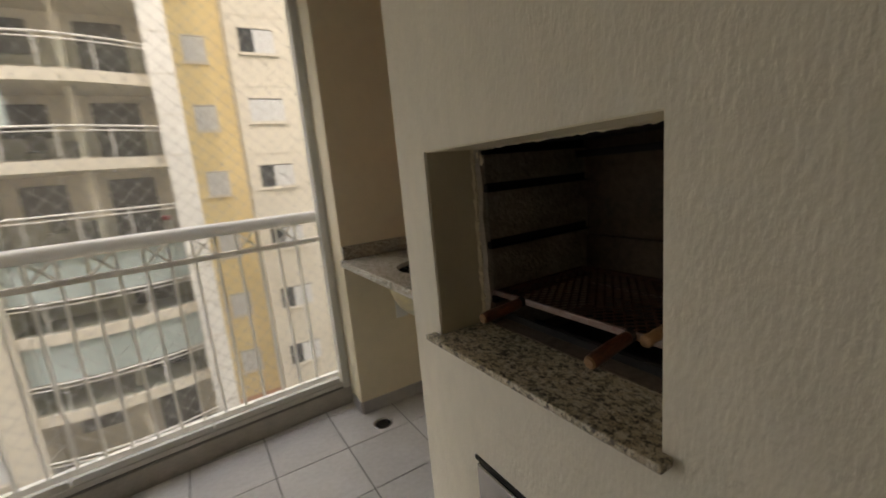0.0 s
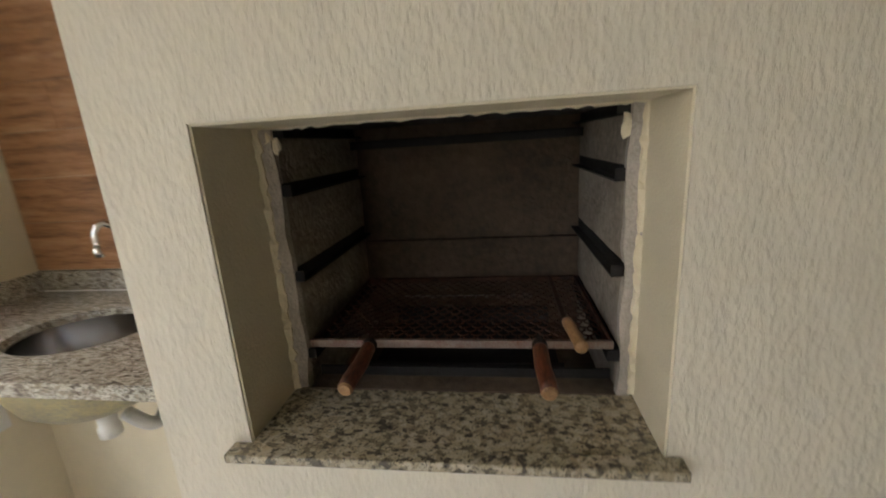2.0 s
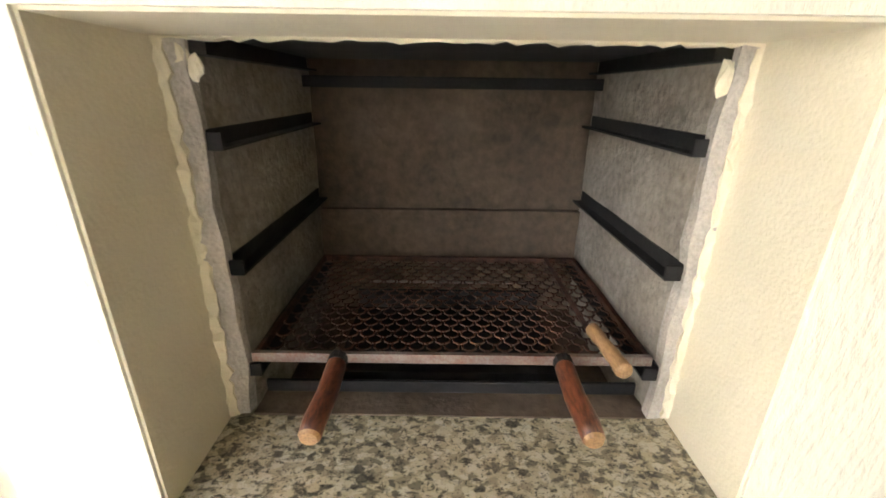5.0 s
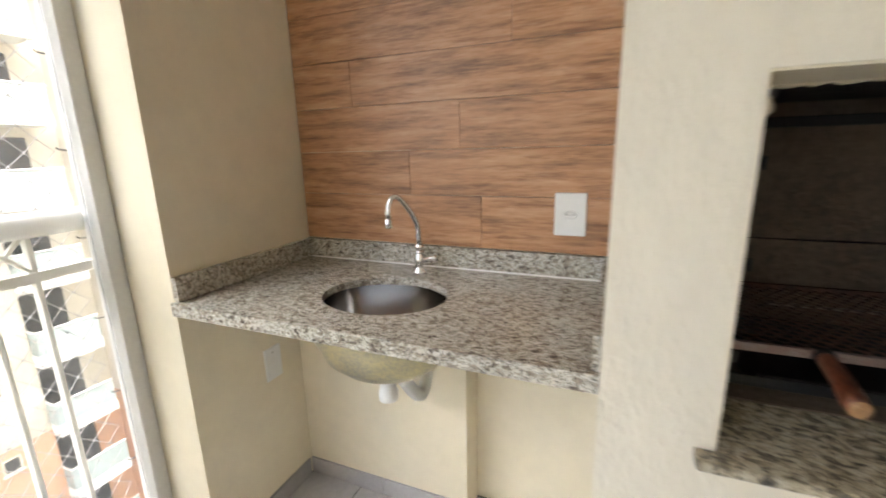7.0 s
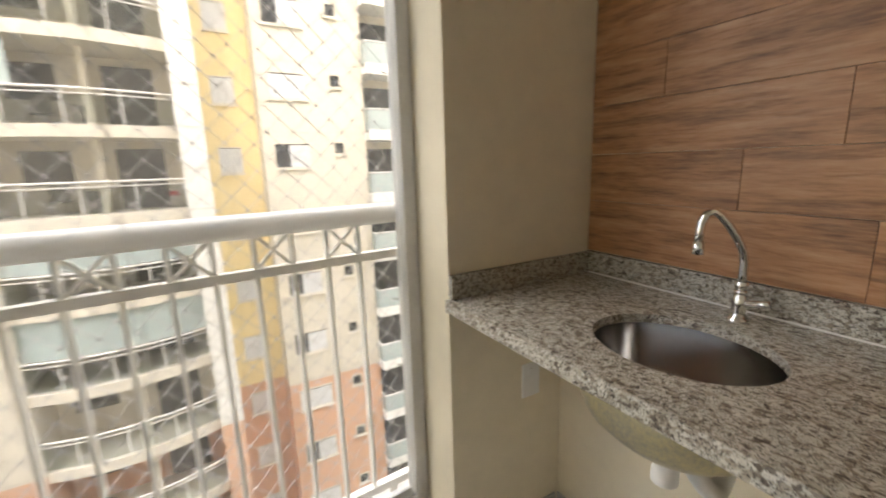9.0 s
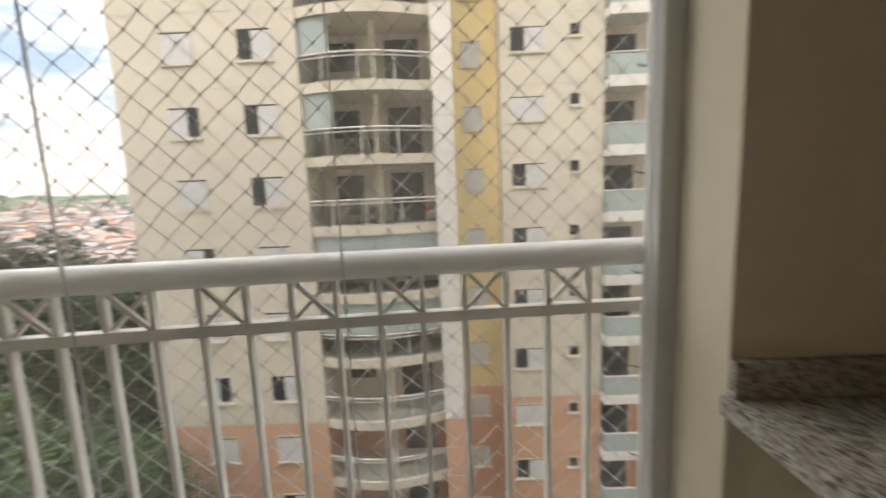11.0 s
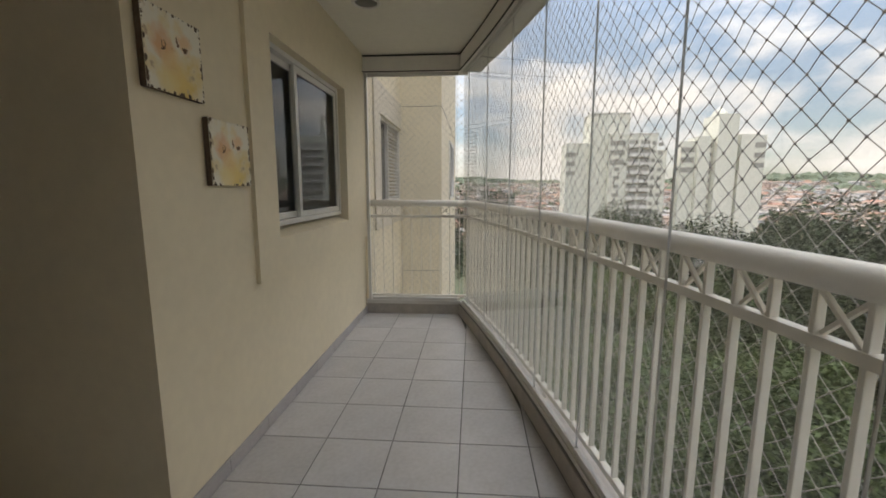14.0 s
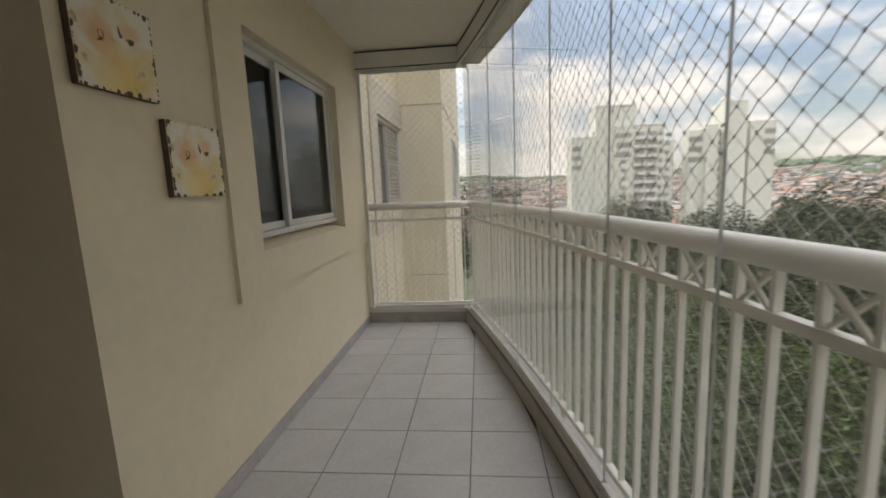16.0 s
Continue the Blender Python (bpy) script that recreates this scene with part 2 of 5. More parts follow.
def granite(name, cell, stretch, tones, vein, vein_most, more, fleck, rough=0.2):
    """Polished granite: uneven grains of several tones, dark seams between them and small flecks."""
    m = bpy.data.materials.new(name)
    m.use_nodes = True
    n, l = m.node_tree.nodes, m.node_tree.links
    p = n["Principled BSDF"]
    p.inputs["Roughness"].default_value = rough
    tc, mp = n.new("ShaderNodeTexCoord"), n.new("ShaderNodeMapping")
    mp.inputs["Rotation"].default_value, mp.inputs["Scale"].default_value = (0.25, 0.2, 0.6), stretch
    l.new(tc.outputs["Object"], mp.inputs["Vector"])
    warp, wm, wa = n.new("ShaderNodeTexNoise"), n.new("ShaderNodeVectorMath"), n.new("ShaderNodeVectorMath")
    warp.inputs["Scale"].default_value, warp.inputs["Detail"].default_value = 1.3 / cell, 5
    wm.operation, wm.inputs["Scale"].default_value = "SCALE", cell * 1.3
    l.new(mp.outputs["Vector"], warp.inputs["Vector"])
    l.new(warp.outputs["Color"], wm.inputs[0])
    l.new(mp.outputs["Vector"], wa.inputs[0])
    l.new(wm.outputs["Vector"], wa.inputs[1])
    grain, tone = n.new("ShaderNodeTexVoronoi"), n.new("ShaderNodeValToRGB")
    grain.feature = "SMOOTH_F1"
    grain.inputs["Scale"].default_value, grain.inputs["Smoothness"].default_value = 1.0 / cell, 0.35
    l.new(wa.outputs["Vector"], grain.inputs["Vector"])
    one = n.new("ShaderNodeSeparateColor")
    l.new(grain.outputs["Color"], one.inputs[0])
    l.new(one.outputs[0], tone.inputs["Fac"])
    for i, (at, c) in enumerate(tones):
        el = tone.color_ramp.elements[i] if i < 2 else tone.color_ramp.elements.new(at)
        el.position, el.color = at, (*c, 1)
    last = tone.outputs["Color"]
    for size, lo, hi, most, col in ((0.75 / cell, 0.52, 0.62, vein_most, vein), (2.2 / cell, 0.58 - more, 0.64 - more, 0.9, fleck)):
        t, r, mx = n.new("ShaderNodeTexNoise"), n.new("ShaderNodeMapRange"), n.new("ShaderNodeMix")
        t.inputs["Scale"].default_value, t.inputs["Detail"].default_value, t.inputs["Roughness"].default_value = size, 6, 0.66
        r.inputs["From Min"].default_value, r.inputs["From Max"].default_value, r.inputs["To Max"].default_value = lo, hi, most
        mx.data_type = "RGBA"
        mx.inputs[7].default_value = (*col, 1)
        l.new(wa.outputs["Vector"], t.inputs["Vector"])
        l.new(t.outputs["Fac"], r.inputs["Value"])
        l.new(r.outputs["Result"], mx.inputs["Factor"])
        l.new(last, mx.inputs[6])
        last = mx.outputs[2]
    l.new(last, p.inputs["Base Color"])
    return m


M_granite = granite("pale_speckled_granite", 0.0060, (1.0, 0.55, 0.8), ((0.0, (0.10, 0.085, 0.07)), (1.0, (0.66, 0.63, 0.55)), (0.18, (0.34, 0.295, 0.23)), (0.40, (0.52, 0.49, 0.41))),
                    (0.19, 0.155, 0.118), 0.7, 0.055, (0.04, 0.036, 0.033))
M_granite2 = granite("ochre_speckled_granite", 0.0080, (1.0, 0.75, 0.8), ((0.0, (0.11, 0.10, 0.08)), (1.0, (0.56, 0.50, 0.385)), (0.2, (0.28, 0.24, 0.17)), (0.42, (0.47, 0.40, 0.275))),
                     (0.055, 0.05, 0.044), 0.88, 0.025, (0.04, 0.037, 0.034))


def plank_wood():
    """Warm brown plank with long grain, dark scratches and a random tone for each piece."""
    m = bpy.data.materials.new("rustic_brown_plank")
    m.use_nodes = True
    n, l = m.node_tree.nodes, m.node_tree.links
    p = n["Principled BSDF"]
    p.inputs["Roughness"].default_value = 0.42
    tc, mp = n.new("ShaderNodeTexCoord"), n.new("ShaderNodeMapping")
    oi = n.new("ShaderNodeObjectInfo")
    off = n.new("ShaderNodeVectorMath")
    off.operation = "SCALE"
    off.inputs[0].default_value = (7.3, 11.1, 5.7)
    l.new(oi.outputs["Random"], off.inputs["Scale"])
    add = n.new("ShaderNodeVectorMath")
    l.new(tc.outputs["Object"], add.inputs[0])
    l.new(off.outputs["Vector"], add.inputs[1])
    mp.inputs["Scale"].default_value = (1, 1.0, 9.5)
    l.new(add.outputs["Vector"], mp.inputs["Vector"])
    a, b, c = n.new("ShaderNodeTexNoise"), n.new("ShaderNodeTexNoise"), n.new("ShaderNodeTexNoise")
    for t, sc, de in ((a, 3.4, 8), (b, 18, 8), (c, 6.0, 8)):
        t.inputs["Scale"].default_value, t.inputs["Detail"].default_value, t.inputs["Roughness"].default_value = sc, de, 0.6
        l.new(mp.outputs["Vector"], t.inputs["Vector"])
    r = n.new("ShaderNodeValToRGB")
    e = r.color_ramp.elements
    e[0].position, e[0].color = 0.34, (0.20, 0.098, 0.052, 1)
    e[1].position, e[1].color = 0.66, (0.59, 0.355, 0.21, 1)
    k = e.new(0.5)
    k.color = (0.46, 0.232, 0.112, 1)
    mixv = n.new("ShaderNodeMath")
    mixv.operation = "MULTIPLY_ADD"
    mixv.inputs[1].default_value = 0.32
    half = n.new("ShaderNodeMath")
    half.operation = "MULTIPLY"
    half.inputs[1].default_value = 0.68
    l.new(a.outputs["Fac"], half.inputs[0])
    l.new(b.outputs["Fac"], mixv.inputs[0])
    l.new(half.outputs[0], mixv.inputs[2])
    l.new(mixv.outputs[0], r.inputs["Fac"])
    dr = n.new("ShaderNodeMapRange")
    dr.inputs["From Min"].default_value, dr.inputs["From Max"].default_value = 0.53, 0.70
    l.new(c.outputs["Fac"], dr.inputs["Value"])
    mx = n.new("ShaderNodeMix")
    mx.data_type, mx.blend_type = "RGBA", "MULTIPLY"
    mx.inputs[7].default_value = (0.58, 0.50, 0.46, 1)
    l.new(dr.outputs["Result"], mx.inputs["Factor"])
    l.new(r.outputs["Color"], mx.inputs[6])
    l.new(mx.outputs[2], p.inputs["Base Color"])
    bp = n.new("ShaderNodeBump")
    bp.inputs["Strength"].default_value, bp.inputs["Distance"].default_value = 0.25, 0.002
    l.new(b.outputs["Fac"], bp.inputs["Height"])
    l.new(bp.outputs["Normal"], p.inputs["Normal"])
    return m


M_plank = plank_wood()


def island_material(name, colours, rough=0.85):
    """A colour picked for each loose piece of a joined mesh."""
    m = bpy.data.materials.new(name)
    m.use_nodes = True
    n, l = m.node_tree.nodes, m.node_tree.links
    n["Principled BSDF"].inputs["Roughness"].default_value = rough
    n["Principled BSDF"].inputs["Specular IOR Level"].default_value = 0.2
    g, r = n.new("ShaderNodeNewGeometry"), n.new("ShaderNodeValToRGB")
    r.color_ramp.interpolation = "CONSTANT"
    for i, c in enumerate(colours):
        el = r.color_ramp.elements[i] if i < 2 else r.color_ramp.elements.new(0.5)
        el.position, el.color = i / len(colours), (*c, 1)
    l.new(g.outputs["Random Per Island"], r.inputs["Fac"])
    l.new(r.outputs["Color"], n["Principled BSDF"].inputs["Base Color"])
    return m


M_band = material("facade_joint", (0.52, 0.48, 0.41), 0.9, var=0.1, scale=1)
# the haze of distance is painted into this paler green
M_haze_woods = material("far_woods_painted_haze", (0.12, 0.15, 0.10), 0.95, var=0.3, scale=0.02)
M_houses = island_material("house_walls", [(0.60, 0.585, 0.56), (0.52, 0.46, 0.41), (0.64, 0.63, 0.62), (0.50, 0.40, 0.35), (0.56, 0.53, 0.49), (0.46, 0.47, 0.49), (0.70, 0.69, 0.67)])
M_roofs = island_material("house_roofs", [(0.36, 0.20, 0.145), (0.30, 0.235, 0.195), (0.36, 0.345, 0.33), (0.33, 0.255, 0.21), (0.27, 0.265, 0.255), (0.46, 0.445, 0.43)])
M_foliage = island_material("foliage_tones", [(0.045, 0.075, 0.022), (0.06, 0.10, 0.03), (0.085, 0.125, 0.04), (0.035, 0.06, 0.02), (0.11, 0.14, 0.05)], 0.55)
M_foliage2 = island_material("dark_foliage_tones", [(0.018, 0.030, 0.011), (0.024, 0.040, 0.014), (0.038, 0.060, 0.02), (0.013, 0.022, 0.009)], 0.6)


# ---- builders ----
def obj(name, bm, mat, parent=None, label="", smooth=False):
    me = bpy.data.meshes.new(name)
    bm.normal_update()
    bm.to_mesh(me)
    bm.free()
    for mm in (mat if isinstance(mat, (list, tuple)) else [mat]):
        me.materials.append(mm)
    if smooth:
        for f in me.polygons:
            f.use_smooth = True
    ob = new(name, me)
    if parent is not None:
        ob.parent = parent
    if label:
        ob["label"] = label
    return ob


def part(name, bm, mat, parent, label="", smooth=False):
    return obj(name, bm, mat, parent, label, smooth)


def thing(name, label, category, at=(0, 0, 0), group=""):
    e = new(name)
    e.location = at
    e.empty_display_size = 0.05
    return tagged(e, label, category, group)


def structure(ob, label, category):
    return tagged(ob, label, category, "", "structure")


def add_box(bm, x0, x1, y0, y1, z0, z1, bevel=0.0):
    vs = [bm.verts.new((x, y, z)) for x in (x0, x1) for y in (y0, y1) for z in (z0, z1)]
    fs = [bm.faces.new([vs[i] for i in q]) for q in
          ((0, 1, 3, 2), (4, 6, 7, 5), (0, 4, 5, 1), (2, 3, 7, 6), (0, 2, 6, 4), (1, 5, 7, 3))]
    if bevel:
        es = {e for f in fs for e in f.edges}
        bmesh.ops.bevel(bm, geom=list(es), offset=bevel, segments=2, profile=0.5, affect="EDGES")


def box(x0, x1, y0, y1, z0, z1, bevel=0.0):
    bm = bmesh.new()
    add_box(bm, min(x0, x1), max(x0, x1), min(y0, y1), max(y0, y1), min(z0, z1), max(z0, z1), bevel)
    return bm


def boxes(*bs, bevel=0.0):
    bm = bmesh.new()
    for b in bs:
        t = box(*b, bevel)
        me = bpy.data.meshes.new("tmp")
        t.to_mesh(me)
        t.free()
        bm.from_mesh(me)
        bpy.data.meshes.remove(me)
    return bm


def add_rod(bm, a, b, r, sides=8, r2=None, caps=True):
    a, b = Vector(a), Vector(b)
    d = (b - a).normalized()
    u = d.orthogonal().normalized()
    v = d.cross(u)
    r2 = r if r2 is None else r2
    ra = [bm.verts.new(a + (u * math.cos(t) + v * math.sin(t)) * r) for t in [2 * math.pi * i / sides for i in range(sides)]]
    rb = [bm.verts.new(b + (u * math.cos(t) + v * math.sin(t)) * r2) for t in [2 * math.pi * i / sides for i in range(sides)]]
    for i in range(sides):
        j = (i + 1) % sides
        bm.faces.new((ra[i], ra[j], rb[j], rb[i]))
    if caps:
        bm.faces.new(ra[::-1])
        bm.faces.new(rb)


def rod(a, b, r, sides=12, r2=None):
    bm = bmesh.new()
    add_rod(bm, a, b, r, sides, r2)
    return bm


def add_tube(bm, pts, r, sides=10, caps=True):
    """A round tube along a line of points; r may be a list of radii."""
    pts = [Vector(p) for p in pts]
    rings = []
    u = None
    for i, p in enumerate(pts):
        d = (pts[min(i + 1, len(pts) - 1)] - pts[max(i - 1, 0)]).normalized()
        if u is None:
            u = d.orthogonal().normalized()
        u = (u - d * u.dot(d)).normalized()
        v = d.cross(u)
        rr = r[i] if isinstance(r, (list, tuple)) else r
        rings.append([bm.verts.new(p + (u * math.cos(t) + v * math.sin(t)) * rr) for t in [2 * math.pi * k / sides for k in range(sides)]])
    for a, b in zip(rings, rings[1:]):
        for k in range(sides):
            j = (k + 1) % sides
            bm.faces.new((a[k], a[j], b[j], b[k]))
    if caps:
        bm.faces.new(rings[0][::-1])
        bm.faces.new(rings[-1])


def tube(pts, r, sides=10):
    bm = bmesh.new()
    add_tube(bm, pts, r, sides)
    return bm


def add_lathe(bm, profile, sides=24, centre=(0, 0, 0), sx=1.0, sy=1.0):
    """A surface of revolution about z from (radius, height) pairs."""
    c = Vector(centre)
    rings = [[bm.verts.new(c + Vector((r * sx * math.cos(2 * math.pi * k / sides), r * sy * math.sin(2 * math.pi * k / sides), z))) for k in range(sides)]
             for r, z in profile]
    for a, b in zip(rings, rings[1:]):
        for k in range(sides):
            j = (k + 1) % sides
            bm.faces.new((a[k], a[j], b[j], b[k]))


def lathe(profile, sides=24, centre=(0, 0, 0), sx=1.0, sy=1.0):
    bm = bmesh.new()
    add_lathe(bm, profile, sides, centre, sx, sy)
    return bm


def edge_y(x):
    """The inner face of the bowed balcony curb."""
    u = x + 4.1
    return 1.52 + 0.29 * u - 0.0235 * u * u


def arc(x0, x1, off, n=24):
    """Points along the curb from x0 to x1, pushed outwards by off."""
    out = []
    for i in range(n + 1):
        x = x0 + (x1 - x0) * i / n
        s = 0.29 - 0.047 * (x + 4.1)
        q = math.hypot(1, s)
        out.append((x - s / q * off, edge_y(x) + off / q))
    return out


def sweep(path, o0, o1, z0, z1):
    """A bar of rectangular section along plan points; o0, o1 are its two sides, as lists of plan points."""
    bm = bmesh.new()
    rings = []
    for a, b in zip(o0, o1):
        rings.append([bm.verts.new((a[0], a[1], z0)), bm.verts.new((b[0], b[1], z0)), bm.verts.new((b[0], b[1], z1)), bm.verts.new((a[0], a[1], z1))])
    for p, q in zip(rings, rings[1:]):
        for k in range(4):
            j = (k + 1) % 4
            bm.faces.new((p[k], q[k], q[j], p[j]))
    bm.faces.new(rings[0])
    bm.faces.new(rings[-1][::-1])
    bmesh.ops.recalc_face_normals(bm, faces=bm.faces)
    return bm


def bar(o0, o1, x0, x1, z0, z1, n=24):
    return sweep(None, arc(x0, x1, o0, n), arc(x0, x1, o1, n), z0, z1)


# ---- the large structure ----
WALL_Y, WEST, EAST, CEIL = 0.57, -4.08, 0.69, 2.54
# floor
slab = obj("floor", boxes((-4.3, 1.4, -3.2, 0.5, -0.25, -0.004), (-4.3, 1.4, 0.5, 1.5, -0.25, -0.004)), M_grout)
structure(slab, "grey ceramic tile balcony floor with dark joints", "floor")
fl2 = obj("floor_edge", sweep(None, [(x, 1.5) for x, _ in arc(-4.1, 1.4, 0.0)], arc(-4.1, 1.4, 0.2), -0.25, -0.004), M_grout)
structure(fl2, "outer strip of the tiled balcony floor", "floor")
# curb
curb = obj("curb", bar(0.0, 0.16, -4.1, 0.75, -0.25, 0.10), M_curb)
structure(curb, "low grey stone curb under the balcony railing", "curb")
curb_w = obj("curb_west", box(-4.24, WEST, 0.42, 1.60, -0.25, 0.10), M_curb)
structure(curb_w, "low grey stone curb at the balcony end", "curb")
# window wall with its opening
WX0, WX1, WZ0, WZ1 = -3.48, -2.19, 1.0, 2.09
wall_s = obj("wall_south", boxes((-4.1, WX0, 0.40, WALL_Y, 0, CEIL), (WX1, -1.25, 0.40, WALL_Y, 0, CEIL),
             (WX0, WX1, 0.40, WALL_Y, 0, WZ0), (WX0, WX1, 0.40, WALL_Y, WZ1, CEIL)), M_cream)
structure(wall_s, "cream painted balcony wall with a window opening", "wall")
panel = obj("trim_window_surround", boxes((-4.1, WX0, WALL_Y, 0.592, 0.80, CEIL), (WX1, -1.95, WALL_Y, 0.592, 0.80, CEIL),
            (WX0, WX1, WALL_Y, 0.592, 0.80, WZ0), (WX0, WX1, WALL_Y, 0.592, WZ1, CEIL)), M_cream)
structure(panel, "raised cream plaster field round the window", "wall")
wall_e = obj("wall_room_west", box(-1.40, -1.25, -3.2, 0.40, 0, CEIL), M_cream)
structure(wall_e, "shaded room wall meeting the balcony wall", "wall")
# barbecue block
OY0, OY1, OZ0, OZ1 = 0.355, 0.955, 0.893, 1.362
block = obj("barbecue_wall", boxes((0.55, 0.69, -3.2, OY0, 0, CEIL), (0.55, 0.69, OY1, 1.102, 0, CEIL), (0.55, 0.69, OY0, OY1, 0, OZ0 - 0.028),
            (0.55, 0.69, OY0, OY1, OZ1, CEIL), (0.69, 1.255, 0.97, 1.102, 0, CEIL)), M_stucco)
structure(block, "cream textured stucco wall holding the barbecue", "wall")
for lining in ((0.554, 0.69, OY1 - 0.003, OY1, OZ0, OZ1 - 0.003), (0.554, 0.69, OY0, OY0 + 0.003, OZ0, OZ1 - 0.003), (0.554, 0.69, OY0, OY1, OZ1 - 0.003, OZ1)):
    structure(obj("barbecue_reveal", box(*lining), M_cream), "smooth cream plaster lining the barbecue opening", "wall")
block_core = obj("barbecue_masonry", boxes((0.69, 1.255, 0.955, 0.97, 0, CEIL), (0.69, 1.255, 0.30, 0.955, 0, 0.84), (0.69, 1.255, 0.30, 0.955, 1.40, CEIL),
                 (1.13, 1.255, 0.30, 0.955, 0.84, 1.40), (0.69, 1.40, -3.2, 0.30, 0, CEIL)), M_cream)
structure(block_core, "solid masonry behind the barbecue front", "wall")
niche = obj("wall_niche_back", box(1.255, 1.40, 1.102, 2.19, 0, CEIL), M_cream)
structure(niche, "cream back wall of the sink niche", "wall")
column = obj("wall_column", box(0.69, 1.40, 2.19, 2.47, 0, CEIL), M_cream)
structure(column, "cream column wall beside the sink", "wall")
roomback = obj("wall_room_back", box(-1.40, 0.69, -3.35, -3.2, 0, CEIL), M_cream)
structure(roomback, "plain closing wall of the room", "wall")
ceiling = obj("ceiling", boxes((-4.24, 1.4, -3.35, 1.5, CEIL, 2.8)), M_ceiling)
structure(ceiling, "plain cream painted balcony ceiling", "ceiling")
ceil2 = obj("ceiling_edge", sweep(None, [(x, 1.5) for x, _ in arc(-4.24, 1.4, 0.0)], arc(-4.24, 1.4, 0.22), CEIL, 2.8), M_ceiling)
structure(ceil2, "outer strip of the balcony ceiling", "ceiling")
beam = obj("beam", bar(0.0, 0.2, -4.1, 0.75, 2.375, CEIL - 0.003), M_white)
structure(beam, "white edge beam over the railing", "beam")
beam_w = obj("beam_west", box(-4.24, WEST, 0.42, 1.60, 2.375, CEIL - 0.003), M_white)
structure(beam_w, "white edge beam at the balcony end", "beam")

# unseen masses round the flat, added to block sun and dim the block across
mass = obj("unseen_building_mass", boxes((-6.4, 1.42, -8.0, 0.40, 2.85, 28), (1.42, 30.0, -8.0, 2.47, -20, 28), (-6.4, 1.40, -8.0, 0.40, -20, -0.26), (-26.0, -11.2, -8.0, 0.2, -20, 28)), M_fcream)
structure(mass, "unseen cream masses added round the flat to block sun and sky", "building")
room2 = obj("wall_bedroom", boxes((-4.1, -1.40, -2.6, -2.5, 0, CEIL), (-4.2, -4.1, -2.6, 0.40, 0, CEIL)), M_cream)
structure(room2, "plain closing walls of the room behind the window", "wall")
# the neighbouring flat past the balcony end
neigh = obj("wall_neighbour", boxes((-6.4, -4.25, 0.10, 0.55, -20, 1.09), (-6.4, -4.25, 0.10, 0.55, 2.15, 28), (-4.93, -4.25, 0.10, 0.55, 1.09, 2.15),
            (-11.2, -6.4, -2.0, 1.175, -20, 28)), M_cream)
structure(neigh, "cream outer wall of the neighbouring flat", "wall")
npanel = obj("trim_neighbour", boxes((-6.39, -4.62, 0.55, 0.57, 0.80, 1.09), (-6.39, -4.62, 0.55, 0.57, 2.15, 2.5), (-4.93, -4.62, 0.55, 0.57, 1.09, 2.15)), M_fcream)
structure(npanel, "raised plaster field round the neighbour's window", "wall")
njoint = obj("trim_joint", boxes((-6.40, -6.394, 0.58, 1.1745, 2.488, 2.495), (-6.40, -6.394, 0.58, 1.1745, -0.02, -0.013), (-11.2, -6.40, 1.175, 1.181, 2.488, 2.495)), M_grout)
structure(njoint, "thin dark joints in the outer wall", "trim")

# ---- balcony things ----
# glazing tracks on curb and beam
track = obj("trim_glass_track", bar(0.012, 0.062, -4.10, 0.69, 0.10, 0.135), M_alu)
structure(track, "white aluminium bottom track of the glass curtain", "track")
track_w = obj("trim_glass_track_end", box(-4.14, -4.092, WALL_Y + 0.002, 1.53, 0.10, 0.135), M_alu)
structure(track_w, "white aluminium bottom track at the balcony end", "track")
# thin dark strips on the beam paint the shade in the track gaps
seal = obj("trim_beam_seal", boxes((WEST, WEST + 0.006, 0.58, 1.53, 2.520, 2.532), (WEST, WEST + 0.006, 0.58, 1.53, 2.378, 2.386)), M_dark)
structure(seal, "dark strips painting the shaded gaps along the end beam", "trim")
for nm, z in (("trim_beam_gap_top", 2.520), ("trim_beam_gap_low", 2.378)):
    structure(obj(nm, bar(-0.006, -0.0005, -4.08, 0.69, z, z + 0.011), M_dark), "dark strip painting the shaded gap along the curved beam", "trim")
M_seal2 = material("grey_rubber_lip", (0.20, 0.19, 0.18), 0.6)
lip = obj("trim_track_lip", bar(0.004, 0.012, -4.09, 0.69, 0.101, 0.110), M_seal2)
structure(lip, "dark rubber lip along the track", "trim")
# upright channels
chan = obj("trim_channel", box(0.645, 0.689, edge_y(0.67) - 0.002, edge_y(0.67) + 0.07, 0.10, 2.375, 0.004), M_alu)
structure(chan, "white aluminium upright channel by the column", "trim")
chan2 = obj("trim_channel_end", box(-4.14, -4.10, 0.593, 0.62, 0.135, 2.375, 0.003), M_alu)
structure(chan2, "white aluminium upright channel by the wall", "trim")

# frameless glass panels
M_seal = material("grey_translucent_seal", (0.55, 0.55, 0.53), 0.5)
EDGES = [-4.04, -3.88, -3.32, -2.75, -2.20, -1.65, -1.13, -0.58, -0.03, 0.64]


